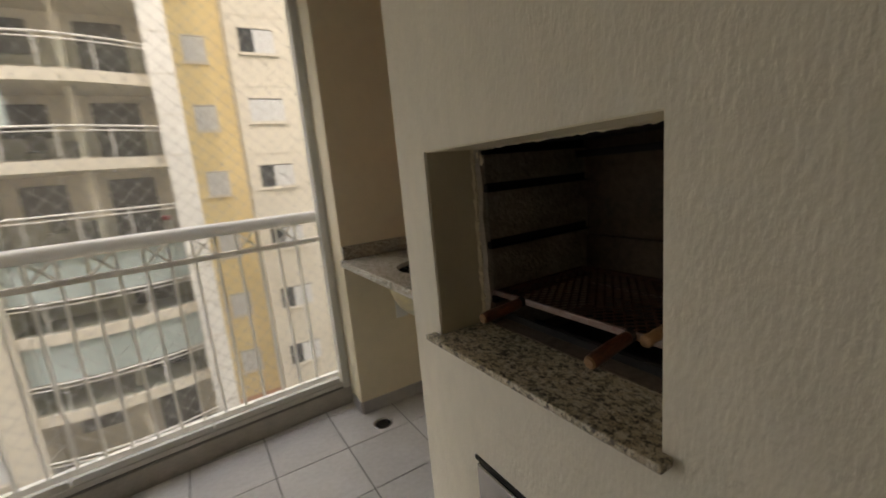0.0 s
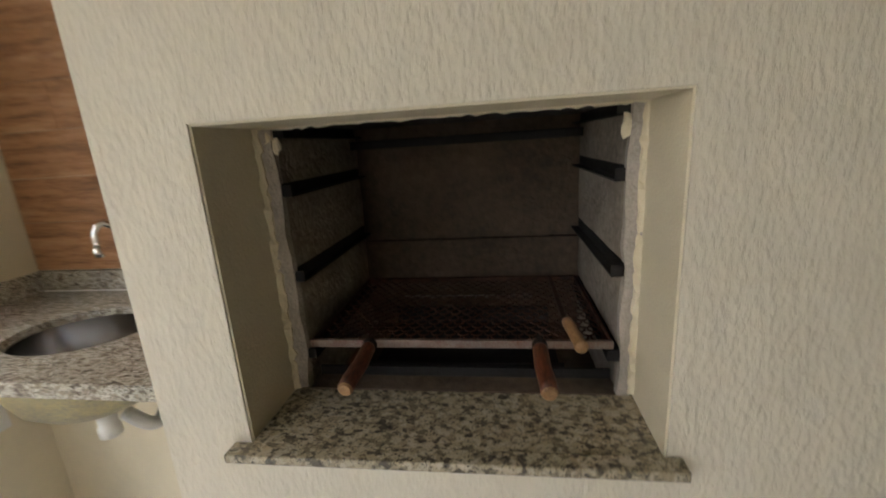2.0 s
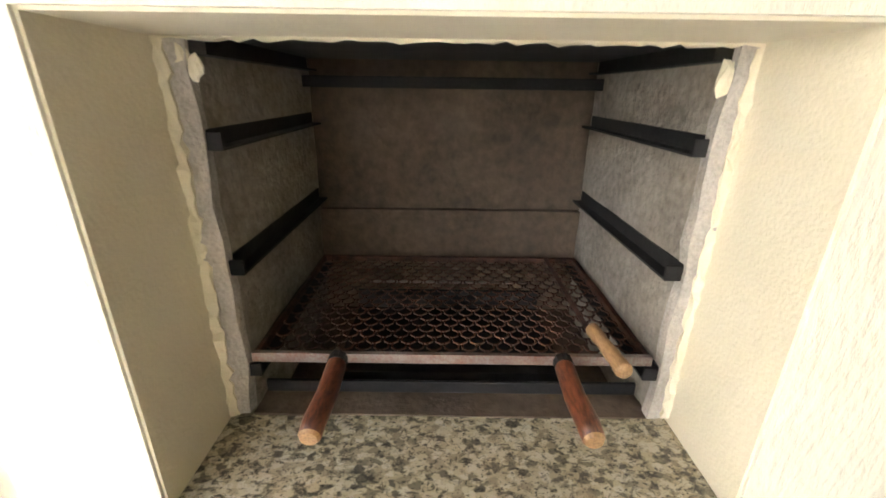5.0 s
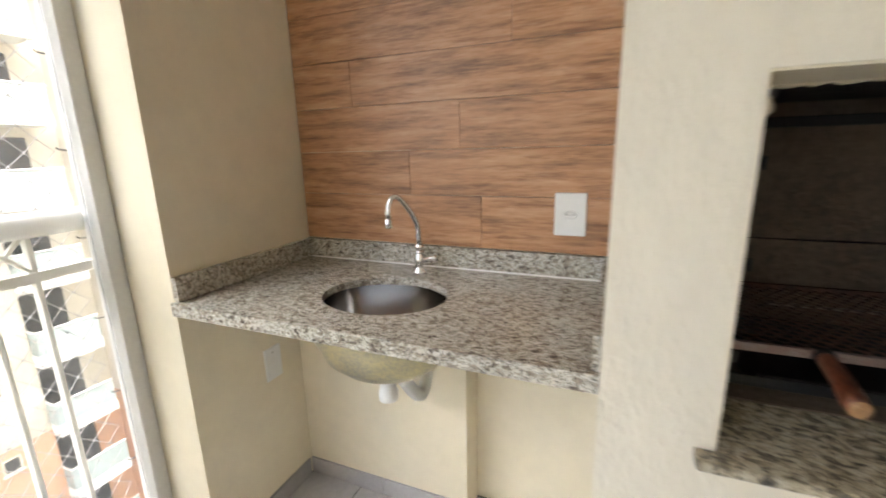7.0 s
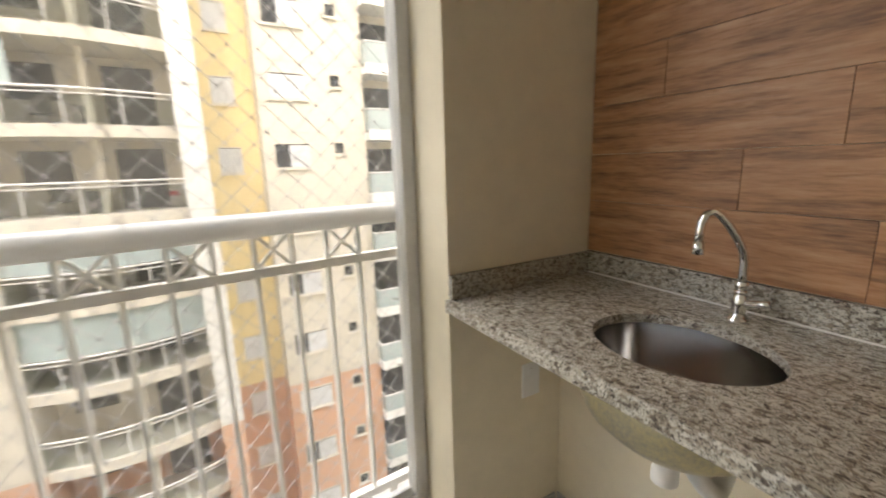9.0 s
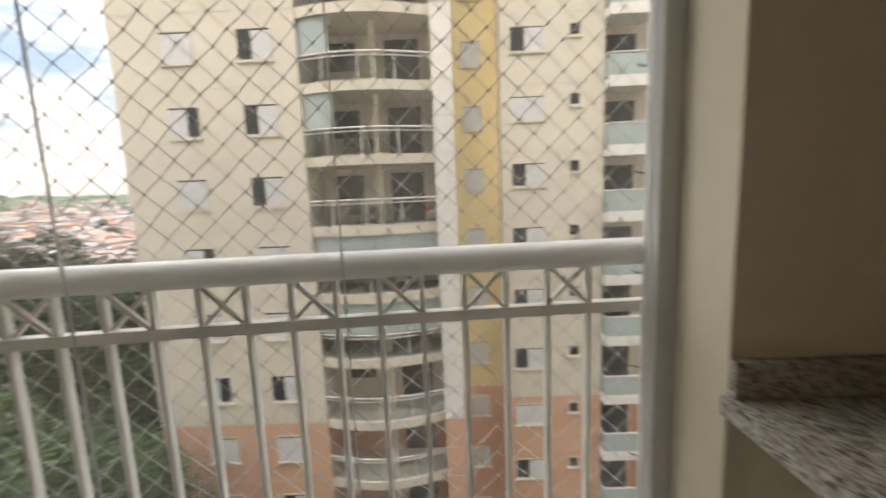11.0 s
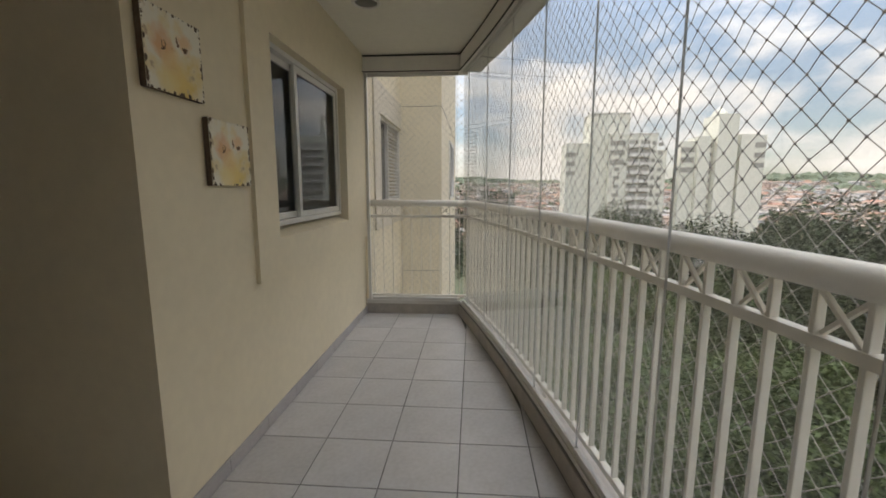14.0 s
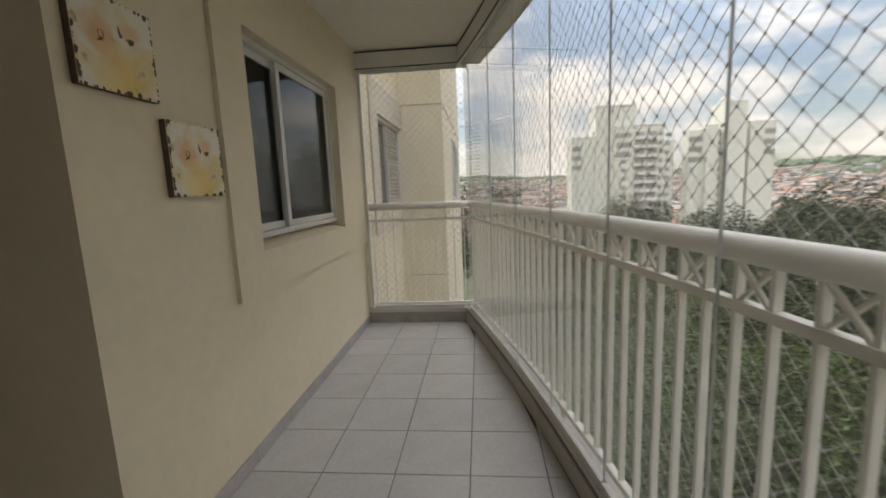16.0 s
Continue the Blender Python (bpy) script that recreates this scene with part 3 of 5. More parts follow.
def glass_panel(x0, x1):
    e = thing("glass_panel", "clear frameless sliding glass panel standing on the curb track", "glass panel", ((x0 + x1) / 2, edge_y((x0 + x1) / 2), 0.135), "glass curtain panels")
    m = Matrix.Translation(-Vector(e.location))
    g = part("pane", bar(0.030, 0.038, x0 + 0.002, x1 - 0.002, 0.165, 2.345, 3), M_glass, e)
    b = part("bottom_profile", bar(0.022, 0.046, x0 + 0.004, x1 - 0.004, 0.1352, 0.165, 3), M_alu, e, "white aluminium bottom profile")
    t = part("top_profile", bar(0.022, 0.046, x0 + 0.004, x1 - 0.004, 2.345, 2.374, 3), M_alu, e, "white aluminium top profile")
    s = part("edge_seal", bar(0.0302, 0.0378, x1 - 0.0012, x1 + 0.0008, 0.165, 2.345, 1), M_seal, e, "grey translucent edge seal")
    for o in (g, b, t, s):
        o.data.transform(m)


for a, b in zip(EDGES, EDGES[1:]):
    glass_panel(a, b)
e = thing("glass_panel", "clear frameless glass panel closing the balcony end", "glass panel", (-4.116, 1.06, 0.135), "glass curtain panels")
g = part("pane", box(-0.004, 0.004, -0.43, 0.45, 0.03, 2.21), M_glass, e)
part("bottom_profile", box(-0.012, 0.012, -0.43, 0.45, 0.0002, 0.03), M_alu, e, "white aluminium bottom profile")
part("top_profile", box(-0.012, 0.012, -0.43, 0.45, 2.21, 2.239), M_alu, e, "white aluminium top profile")

# railing
RO = 0.095


def railing():
    e = thing("railing", "white enamelled steel balcony railing with crossed braces", "railing", (0, 0, 0))
    n = 40
    P = arc(-4.16, 0.69, RO, n)
    part("top_rail", tube([(x, y, 1.128) for x, y in P], 0.033, 14), M_rail, e, "thick round handrail", True)
    part("lower_rail", bar(RO - 0.014, RO + 0.014, -4.16, 0.69, 0.984, 1.010), M_rail, e)
    part("bottom_rail", bar(RO - 0.014, RO + 0.014, -4.16, 0.69, 0.150, 0.178), M_rail, e)
    xw = -4.18
    part("top_rail", tube([(xw, 0.575, 1.128), (xw, 1.62, 1.128)], 0.033, 14), M_rail, e, "", True)
    part("lower_rail", box(xw - 0.014, xw + 0.014, 0.575, 1.60, 0.984, 1.010), M_rail, e)
    part("bottom_rail", box(xw - 0.014, xw + 0.014, 0.575, 1.60, 0.150, 0.178), M_rail, e)
    low = boxes((-0.006, 0.006, -0.0115, 0.0115, 0.178, 0.984), (-0.006, 0.006, -0.0115, 0.0115, 1.010, 1.102), bevel=0.002)
    me = bpy.data.meshes.new("baluster")
    low.to_mesh(me)
    low.free()
    me.materials.append(M_rail)
    thin = bpy.data.meshes.new("baluster")
    tb = rod((0, 0, 0.178), (0, 0, 1.102), 0.0042, 8)
    tb.to_mesh(thin)
    tb.free()
    thin.materials.append(M_rail)
    xs = []
    step, x = 0.0985, 0.530
    while x > -4.12:
        xs.append(x)
        x -= step
    mex = bpy.data.meshes.new("cross_brace")
    bx = bmesh.new()
    for up in (1, -1):
        k = len(bx.verts)
        add_box(bx, -0.0595, 0.0595, -0.012 if up == 1 else -0.001, 0.0 if up == 1 else 0.011, -0.0045, 0.0045, 0.001)
        bx.verts.ensure_lookup_table()
        turn = Matrix.Translation((0, 0, 1.055)) @ Matrix.Rotation(up * math.atan2(0.084, 0.082), 4, "Y")
        for v in bx.verts[k:]:
            v.co = turn @ v.co
    bx.to_mesh(mex)
    bx.free()
    mex.materials.append(M_rail)
    for i, x in enumerate(xs):
        s = 0.29 - 0.047 * (x + 4.1)
        q = math.hypot(1, s)
        o = new("baluster", me)
        o.parent, o.location, o.rotation_euler = e, (x - s / q * RO, edge_y(x) + RO / q, 0), (0, 0, math.atan(s))
        if i % 2 == 0 and i + 1 < len(xs):
            xm = x - step / 2
            o = new("cross_brace", mex)
            o.parent, o.location, o.rotation_euler = e, (xm - s / q * RO, edge_y(xm) + RO / q, 0), (0, 0, math.atan(s))
    for i in range(10):
        y = 0.64 + 0.0985 * i
        o = new("baluster", thin)
        o.parent, o.location = e, (xw, y, 0)
        if i % 2 == 1 and i < 9:
            o = new("cross_brace", mex)
            o.parent, o.location, o.rotation_euler = e, (xw, y + 0.049, 0), (0, 0, radians(90))
    part("mount", box(xw - 0.05, xw + 0.05, 0.575, 0.585, 1.10, 1.18, 0.002), M_rail, e)
    part("foot", box(-4.20, -4.16, 1.50, 1.54, 0.10, 0.15), M_rail, e)
    part("foot", box(-4.20, -4.16, 0.60, 0.64, 0.10, 0.15), M_rail, e)
    for x in (-3.2, -2.2, -1.2, -0.2, 0.6):
        s = 0.29 - 0.047 * (x + 4.1)
        q = math.hypot(1, s)
        px, py = x - s / q * RO, edge_y(x) + RO / q
        part("foot", box(px - 0.012, px + 0.012, py - 0.012, py + 0.012, 0.10, 0.15), M_rail, e)


railing()


# safety net outside the rail
def net():
    bm = bmesh.new()
    verts, faces = [], []
    cell = 0.036
    n = int(4.88 / cell)
    path = arc(-4.22, 0.68, 0.17, n)
    west = [(-4.245, 0.60 + cell * k) for k in range(int((path[0][1] - 0.60) / cell) + 1)]
    path = west + path
    rows = int(2.27 / cell)

    def at(i, j):
        x, y = path[i]
        sag = 0.004 * math.sin(i * 1.7 + j * 0.9)
        return Vector((x, y + sag, 0.12 + cell * j + 0.003 * math.sin(i * 0.8)))

    def strand(a, b, r=0.0013):
        d = (b - a).normalized()
        u = d.orthogonal().normalized()
        v = d.cross(u)
        k = len(verts)
        for p in (a, b):
            for t in (0, 2.094, 4.189):
                verts.append(p + (u * math.cos(t) + v * math.sin(t)) * r)
        for t in range(3):
            w = (t + 1) % 3
            faces.append((k + t, k + w, k + 3 + w, k + 3 + t))

    def knot(p, r=0.0050):
        k = len(verts)
        for d in ((r, 0, 0), (-r, 0, 0), (0, r, 0), (0, -r, 0), (0, 0, r), (0, 0, -r)):
            verts.append(p + Vector(d))
        for a in (0, 1):
            for b in (2, 3):
                for c in (4, 5):
                    faces.append((k + a, k + b, k + c))
    for i in range(len(path) - 1):
        for j in range(rows):
            if (i + j) % 2 == 0:
                strand(at(i, j), at(i + 1, j + 1))
                knot(at(i, j))
            else:
                strand(at(i, j + 1), at(i + 1, j))
    bm.free()
    me = bpy.data.meshes.new("safety_net")
    me.from_pydata(verts, [], faces)
    me.materials.append(M_net)
    ob = new("safety_net", me)
    tagged(ob, "grey knotted cord safety net stretched outside the railing", "net", "", "stuff")


net()
hook_me = bpy.data.meshes.new("net_hook")
hb = bmesh.new()
add_tube(hb, [(0, 0, 0), (-0.025, 0.002, 0), (-0.045, 0.004, 0.002), (-0.05, 0.004, 0.008)], 0.0022, 6)
hb.to_mesh(hook_me)
hb.free()
hook_me.materials.append(M_dark)
for k in range(9):
    o = new("net_hook", hook_me)
    o.location = (0.69, edge_y(0.68) + 0.10, 0.35 + 0.24 * k)
    tagged(o, "small dark wire hook holding the net to the column", "hook", "net hooks")


# sliding window
def window_south():
    e = new("window_1")
    e.location = ((WX0 + WX1) / 2, 0.5, WZ0 + 0.06)
    tagged(e, "white aluminium sliding window with two dark panes", "window", "", "structure")
    w, h = (WX1 - WX0) / 2, WZ1 - WZ0 - 0.06
    t = 0.03
    fr = boxes((-w, w, -0.05, 0.03, 0, t), (-w, w, -0.05, 0.03, h - t, h), (-w, -w + t, -0.05, 0.03, t, h - t), (w - t, w, -0.05, 0.03, t, h - t), bevel=0.002)
    part("window_frame", fr, M_alu, e)
    wedge = box(-w + 0.001, w - 0.001, -0.09, 0.091, -0.066, -0.0005)
    for v in wedge.verts:                        # the plaster sill falls outwards
        if v.co.y > 0 and v.co.z > -0.03:
            v.co.z -= 0.052
    part("window_sill", wedge, M_cream, e, "sloping cream plaster sill")

    def sash(x0, x1, y):
        s = part("sash", boxes((x0, x1, y - 0.012, y + 0.012, t + 0.002, t + 0.042), (x0, x1, y - 0.012, y + 0.012, h - t - 0.042, h - t - 0.002),
                 (x0, x0 + 0.042, y - 0.012, y + 0.012, t + 0.042, h - t - 0.042), (x1 - 0.042, x1, y - 0.012, y + 0.012, t + 0.042, h - t - 0.042), bevel=0.002), M_alu, e)
        part("pane", box(x0 + 0.042, x1 - 0.042, y - 0.003, y + 0.003, t + 0.042, h - t - 0.042), M_pane, s)
    sash(0.135, w - t, -0.022)
    sash(-w + t, 0.185, 0.008)


window_south()


# neighbour's shuttered window
def window_neighbour():
    e = new("window_2")
    e.location = (-5.66, 0.50, 1.09)
    tagged(e, "white louvred aluminium shutter window of the next flat", "window", "", "structure")
    part("window_frame", boxes((-0.73, 0.73, -0.04, 0.03, 0, 0.04), (-0.73, 0.73, -0.04, 0.03, 1.02, 1.06), (-0.73, -0.69, -0.04, 0.03, 0.04, 1.02), (0.69, 0.73, -0.04, 0.03, 0.04, 1.02)), M_alu, e)
    part("pane", box(0.10, 0.69, -0.03, -0.02, 0.04, 1.02), M_fglass, e)
    part("stile", box(0.06, 0.10, -0.03, 0.02, 0.04, 1.02), M_alu, e)
    me = bpy.data.meshes.new("slat")
    b = box(-0.374, 0.374, -0.018, 0.006, -0.004, 0.004)
    b.to_mesh(me)
    b.free()
    me.materials.append(M_shutter)
    for k in range(20):
        o = new("slat", me)
        o.parent, o.location, o.rotation_euler = e, (-0.315, 0.0, 0.07 + 0.0485 * k), (radians(55), 0, 0)


window_neighbour()


def window_far():
    """A shuttered window in the neighbour's outer side wall."""
    e = new("window_3")
    e.location = (-9.1, 1.175, 1.06)
    tagged(e, "white louvred shutter window in the far side wall", "window", "", "structure")
    part("window_frame", boxes((-0.8, 0.8, 0.0005, 0.03, 0, 0.05), (-0.8, 0.8, 0.0005, 0.03, 1.09, 1.14), (-0.8, -0.75, 0.0005, 0.03, 0.05, 1.09), (0.75, 0.8, 0.0005, 0.03, 0.05, 1.09)), M_alu, e)
    part("pane", box(-0.75, 0.75, 0.0005, 0.008, 0.05, 1.09), M_fglass, e)
    me = bpy.data.meshes.new("slat")
    b = box(-0.74, 0.1, -0.005, 0.005, -0.022, 0.022)
    b.to_mesh(me)
    b.free()
    me.materials.append(M_shutter)
    for k in range(21):
        o = new("slat", me)
        o.parent, o.location, o.rotation_euler = e, (0.0, 0.016, 0.085 + 0.0485 * k), (radians(25), 0, 0)


window_far()

# recessed ceiling lamp
lamp = thing("ceiling_light", "round recessed ceiling light, switched off, with a grey ring", "ceiling light", (-2.96, 0.92, CEIL))
part("ring", lathe([(0.074, 0.0), (0.096, -0.001), (0.099, -0.006), (0.092, -0.014), (0.078, -0.012), (0.074, 0.0)], 32), M_white, lamp, "", True)
part("diffuser", lathe([(0.076, -0.005), (0.055, -0.008), (0.0005, -0.009)], 32), M_dim, lamp, "grey glass diffuser", True)


# two canvas pictures
def canvas_material():
    m = bpy.data.materials.new("aged_floral_canvas")
    m.use_nodes = True
    n, l = m.node_tree.nodes, m.node_tree.links
    p = n["Principled BSDF"]
    p.inputs["Roughness"].default_value = 0.7
    tc = n.new("ShaderNodeTexCoord")
    a, b = n.new("ShaderNodeTexNoise"), n.new("ShaderNodeTexNoise")
    a.inputs["Scale"].default_value, a.inputs["Detail"].default_value = 9, 5
    b.inputs["Scale"].default_value, b.inputs["Detail"].default_value = 26, 6
    l.new(tc.outputs["Object"], a.inputs["Vector"])
    l.new(tc.outputs["Object"], b.inputs["Vector"])
    r = n.new("ShaderNodeValToRGB")
    e = r.color_ramp.elements
    e[0].position, e[0].color = 0.46, (0.84, 0.80, 0.69, 1)
    e[1].position, e[1].color = 0.70, (0.78, 0.60, 0.22, 1)
    l.new(a.outputs["Fac"], r.inputs["Fac"])
    d = n.new("ShaderNodeMapRange")
    d.inputs["From Min"].default_value, d.inputs["From Max"].default_value = 0.62, 0.70
    l.new(b.outputs["Fac"], d.inputs["Value"])
    mx = n.new("ShaderNodeMix")
    mx.data_type = "RGBA"
    mx.inputs[7].default_value = (0.55, 0.44, 0.30, 1)
    l.new(d.outputs["Result"], mx.inputs["Factor"])
    l.new(r.outputs["Color"], mx.inputs[6])
    last = mx.outputs[2]
    # watery blots of orange and yellow paint
    warp, wm, wa = n.new("ShaderNodeTexNoise"), n.new("ShaderNodeVectorMath"), n.new("ShaderNodeVectorMath")
    warp.inputs["Scale"].default_value, warp.inputs["Detail"].default_value = 22, 4
    wm.operation, wm.inputs["Scale"].default_value = "SCALE", 0.075
    l.new(warp.outputs["Color"], wm.inputs[0])
    oc = n.new("ShaderNodeTexCoord")
    l.new(oc.outputs["Object"], warp.inputs["Vector"])
    l.new(oc.outputs["Object"], wa.inputs[0])
    l.new(wm.outputs["Vector"], wa.inputs[1])
    for cx, cz, rad, col, most in ((0.0, -0.075, 0.085, (0.86, 0.66, 0.26), 0.8), (0.03, -0.02, 0.07, (0.84, 0.60, 0.28), 0.75), (0.065, 0.03, 0.065, (0.74, 0.40, 0.17), 0.8),
                                   (-0.055, 0.062, 0.045, (0.80, 0.50, 0.24), 0.7), (0.05, -0.10, 0.06, (0.86, 0.72, 0.36), 0.6)):
        ds, mr, mb = n.new("ShaderNodeVectorMath"), n.new("ShaderNodeMapRange"), n.new("ShaderNodeMix")
        ds.operation = "DISTANCE"
        ds.inputs[1].default_value = (cx + 0.0375, 0.028 + 0.0375, cz + 0.0375)
        mr.inputs["From Min"].default_value, mr.inputs["From Max"].default_value = rad, rad * 0.35
        mr.inputs["To Max"].default_value = most
        mb.data_type = "RGBA"
        mb.inputs[7].default_value = (*col, 1)
        l.new(wa.outputs["Vector"], ds.inputs[0])
        l.new(ds.outputs["Value"], mr.inputs["Value"])
        l.new(mr.outputs["Result"], mb.inputs["Factor"])
        l.new(last, mb.inputs[6])
        last = mb.outputs[2]
    l.new(last, p.inputs["Base Color"])
    return m


M_canvas = canvas_material()
M_heart = material("brown_flower_heart", (0.16, 0.09, 0.05), 0.8, var=0.4, scale=40)
M_edge = material("dark_worn_edge", (0.12, 0.085, 0.055), 0.8, var=0.4, scale=30)


def picture(x, z, w, h, seed, label):
    rnd = random.Random(seed)
    e = thing("canvas_picture", label, "picture", (x, WALL_Y, z), "floral canvases")
    part("canvas", box(-w / 2 + 0.0005, w / 2 - 0.0005, 0.0262, 0.028, -h / 2 + 0.0005, h / 2 - 0.0005, 0.0006), M_canvas, e)
    part("canvas_side", box(-w / 2, w / 2, 0.0042, 0.0261, -h / 2, h / 2, 0.002), M_edge, e, "dark brown canvas side")
    part("backing", box(-w / 2 + 0.004, w / 2 - 0.004, 0.0005, 0.004, -h / 2 + 0.004, h / 2 - 0.004), M_edge, e)
    bm = bmesh.new()
    for side in range(4):
        for k in range(17):
            a = -0.5 + (k + rnd.random()) / 17
            r = 0.0015 + 0.011 * rnd.random() ** 2.5
            px, pz = ((a * w, h / 2 - 0.003), (a * w, -h / 2 + 0.003), (w / 2 - 0.003, a * h), (-w / 2 + 0.003, a * h))[side]
            vs = []
            for i in range(7):
                t = 2 * math.pi * i / 7
                q = r * (0.6 + 0.6 * rnd.random())
                vs.append(bm.verts.new((max(-w / 2, min(w / 2, px + q * math.cos(t))), 0.0286, max(-h / 2, min(h / 2, pz + 1.3 * q * math.sin(t))))))
            bm.faces.new(vs[::-1])
    part("worn_edge", bm, M_edge, e, "dark chipped edge marks")["kind"] = "stuff"

    def heart(cx, cz, rx, rz, a0, a1, wd):
        """A ragged brown brush mark bent round a flower's heart."""
        c = bmesh.new()
        n = 14
        rim = []
        for k in range(n + 1):
            t = a0 + (a1 - a0) * k / n
            q = wd * (0.5 + 0.8 * rnd.random()) * math.sin(math.pi * (0.08 + 0.84 * k / n))
            rim.append([c.verts.new((cx + (1 + s * q) * rx * math.cos(t), 0.0288, cz + (1 + s * q) * rz * math.sin(t))) for s in (-1, 1)])
        for p, q in zip(rim, rim[1:]):
            c.faces.new((p[0], q[0], q[1], p[1]))
        part("brush_mark", c, M_heart, e, "brown painted brush mark")
    heart(0.055, 0.022, 0.009, 0.013, 1.6, 7.4, 0.30)
    heart(0.040, -0.004, 0.030, 0.012, 0.4, 1.3, 0.25)
    heart(-0.052, 0.060, 0.024, 0.030, 3.9, 5.3, 0.30)
    heart(-0.020, 0.060, 0.008, 0.022, 4.2, 6.6, 0.5)


picture(-1.445, 1.752, 0.295, 0.275, 3, "worn canvas print of two orange flowers, the higher of a pair")
picture(-1.755, 1.430, 0.300, 0.275, 8, "worn canvas print of orange flowers, hung by the plaster step")

# ---- barbecue ----
sill = thing("barbecue_sill", "ochre speckled granite sill with a worn front edge", "sill", (0.60, 0.655, 0.865))
part("slab", box(-0.052, 0.135, -0.2985, 0.2985, 0.0005, 0.028, 0.003), M_granite2, sill)
lip = part("front_edge", box(-0.083, -0.0525, -0.318, 0.325, 0.0155, 0.0305, 0.003), M_granite2, sill, "rough chipped front edge of the granite")
for v in lip.data.vertices:                      # the lip was set a little out of level
    v.co.z += 0.006 * (0.325 - v.co.y) / 0.643 - 0.001


def rough_slab(x0, x1, y0, y1, z0, z1, n=10, amp=0.004, seed=1, freq=22):
    """A cast slab with uneven faces."""
    bm = box(x0, x1, y0, y1, z0, z1)
    bmesh.ops.subdivide_edges(bm, edges=bm.edges[:], cuts=n, use_grid_fill=True)
    for v in bm.verts:
        q = noise.noise_vector(v.co * freq + Vector((seed, 0, 0)))
        v.co += q * amp
    return bm


fire = thing("firebox", "sooty refractory concrete firebox of a built-in barbecue", "barbecue", (0.69, 0.655, 0.84))
part("side_panel", rough_slab(0.018, 0.43, 0.270, 0.297, 0.005, 0.545, 9, 0.003, 2), M_concrete, fire)
part("side_panel", rough_slab(0.018, 0.43, -0.300, -0.276, 0.005, 0.545, 8, 0.003, 5), M_concrete, fire)
part("rim", rough_slab(0.001, 0.018, 0.268, 0.2975, 0.056, 0.522, 12, 0.006, 8), M_rim, fire, "bare chipped concrete rim")
part("rim", rough_slab(0.001, 0.018, -0.300, -0.274, 0.056, 0.522, 12, 0.006, 12), M_rim, fire, "bare chipped concrete rim")
part("back_panel", rough_slab(0.400, 0.434, -0.275, 0.269, 0.24, 0.545, 8, 0.002, 15), M_soot, fire, "soot-stained upper back panel")
part("back_panel", rough_slab(0.392, 0.434, -0.275, 0.269, 0.005, 0.238, 8, 0.002, 19), M_soot, fire, "soot-stained lower back panel")
part("top_panel", box(0.020, 0.43, -0.275, 0.269, 0.525, 0.55), M_black_iron, fire, "blackened iron flue plate")
part("top_lintel", box(0.355, 0.390, -0.275, 0.269, 0.475, 0.495, 0.002), M_black_iron, fire, "black iron bar under the flue")
part("front_step", rough_slab(0.002, 0.075, -0.274, 0.268, 0.030, 0.056, 8, 0.002, 22), M_soot, fire, "dark worn front ledge")
part("front_plate", box(0.046, 0.052, -0.272, 0.266, 0.057, 0.076, 0.001), M_black_iron, fire, "thin dark steel strip")
part("ember_tray", box(0.09, 0.38, -0.20, 0.195, 0.0105, 0.018), M_black_iron, fire, "black steel ember tray")
part("tray_front", box(0.09, 0.096, -0.20, 0.195, 0.0182, 0.06), M_black_iron, fire)
part("tray_back", box(0.374, 0.38, -0.20, 0.195, 0.0182, 0.06), M_black_iron, fire)
part("floor_slab", box(0.075, 0.39, -0.274, 0.268, 0.001, 0.010), M_soot, fire)

# ragged plaster left along the inner edges of the opening
part("plaster_edge", rough_slab(-0.004, 0.003, 0.286, 0.2985, 0.06, 0.52, 40, 0.0065, 31, 75), M_cream, fire, "ragged plaster edge")
part("plaster_edge", rough_slab(-0.004, 0.003, -0.300, -0.288, 0.06, 0.52, 40, 0.006, 33, 75), M_cream, fire, "ragged plaster edge")
part("plaster_edge", rough_slab(-0.003, 0.004, -0.292, 0.290, 0.516, 0.526, 44, 0.005, 37, 70), M_cream, fire, "ragged plaster edge under the lintel")
for y, z, r in ((-0.272, 0.487, 0.013), (-0.283, 0.502, 0.010), (0.262, 0.492, 0.010), (0.276, 0.504, 0.012)):
    lump = bmesh.new()
    bmesh.ops.create_icosphere(lump, subdivisions=2, radius=r)
    for v in lump.verts:
        q = 1 + 0.5 * noise.noise(v.co * 90 + Vector((y * 40, 0, 0)))
        v.co = Vector((0.004 + v.co.x * 0.45 * q, y + v.co.y * 0.8 * q, z + v.co.z * 1.3 * q))
    part("plaster_lump", lump, M_cream, fire, "lump of pale plaster")

# support angles
RAILS = [(1.353, 0.0), (1.258, 0.0), (1.110, 0.0), (0.963, 0.0)]
sup_me = bpy.data.meshes.new("grill_support")
b = boxes((0, 0.385, -0.020, 0.0, -0.010, -0.007), (0, 0.385, -0.003, 0.0, -0.007, 0.012), (0.0, 0.004, -0.020, 0.0, -0.007, 0.009))
b.to_mesh(sup_me)
b.free()
sup_me.materials.append(M_black_iron)
for z, _ in RAILS:
    for side in (1, -1):
        o = new("grill_support", sup_me)
        o.location = (0.698, 0.926 if side == 1 else 0.378, z)
        if side == -1:
            o.scale = (1, -1, 1)
        tagged(o, "black iron angle fixed to the firebox side", "support", "grill supports")


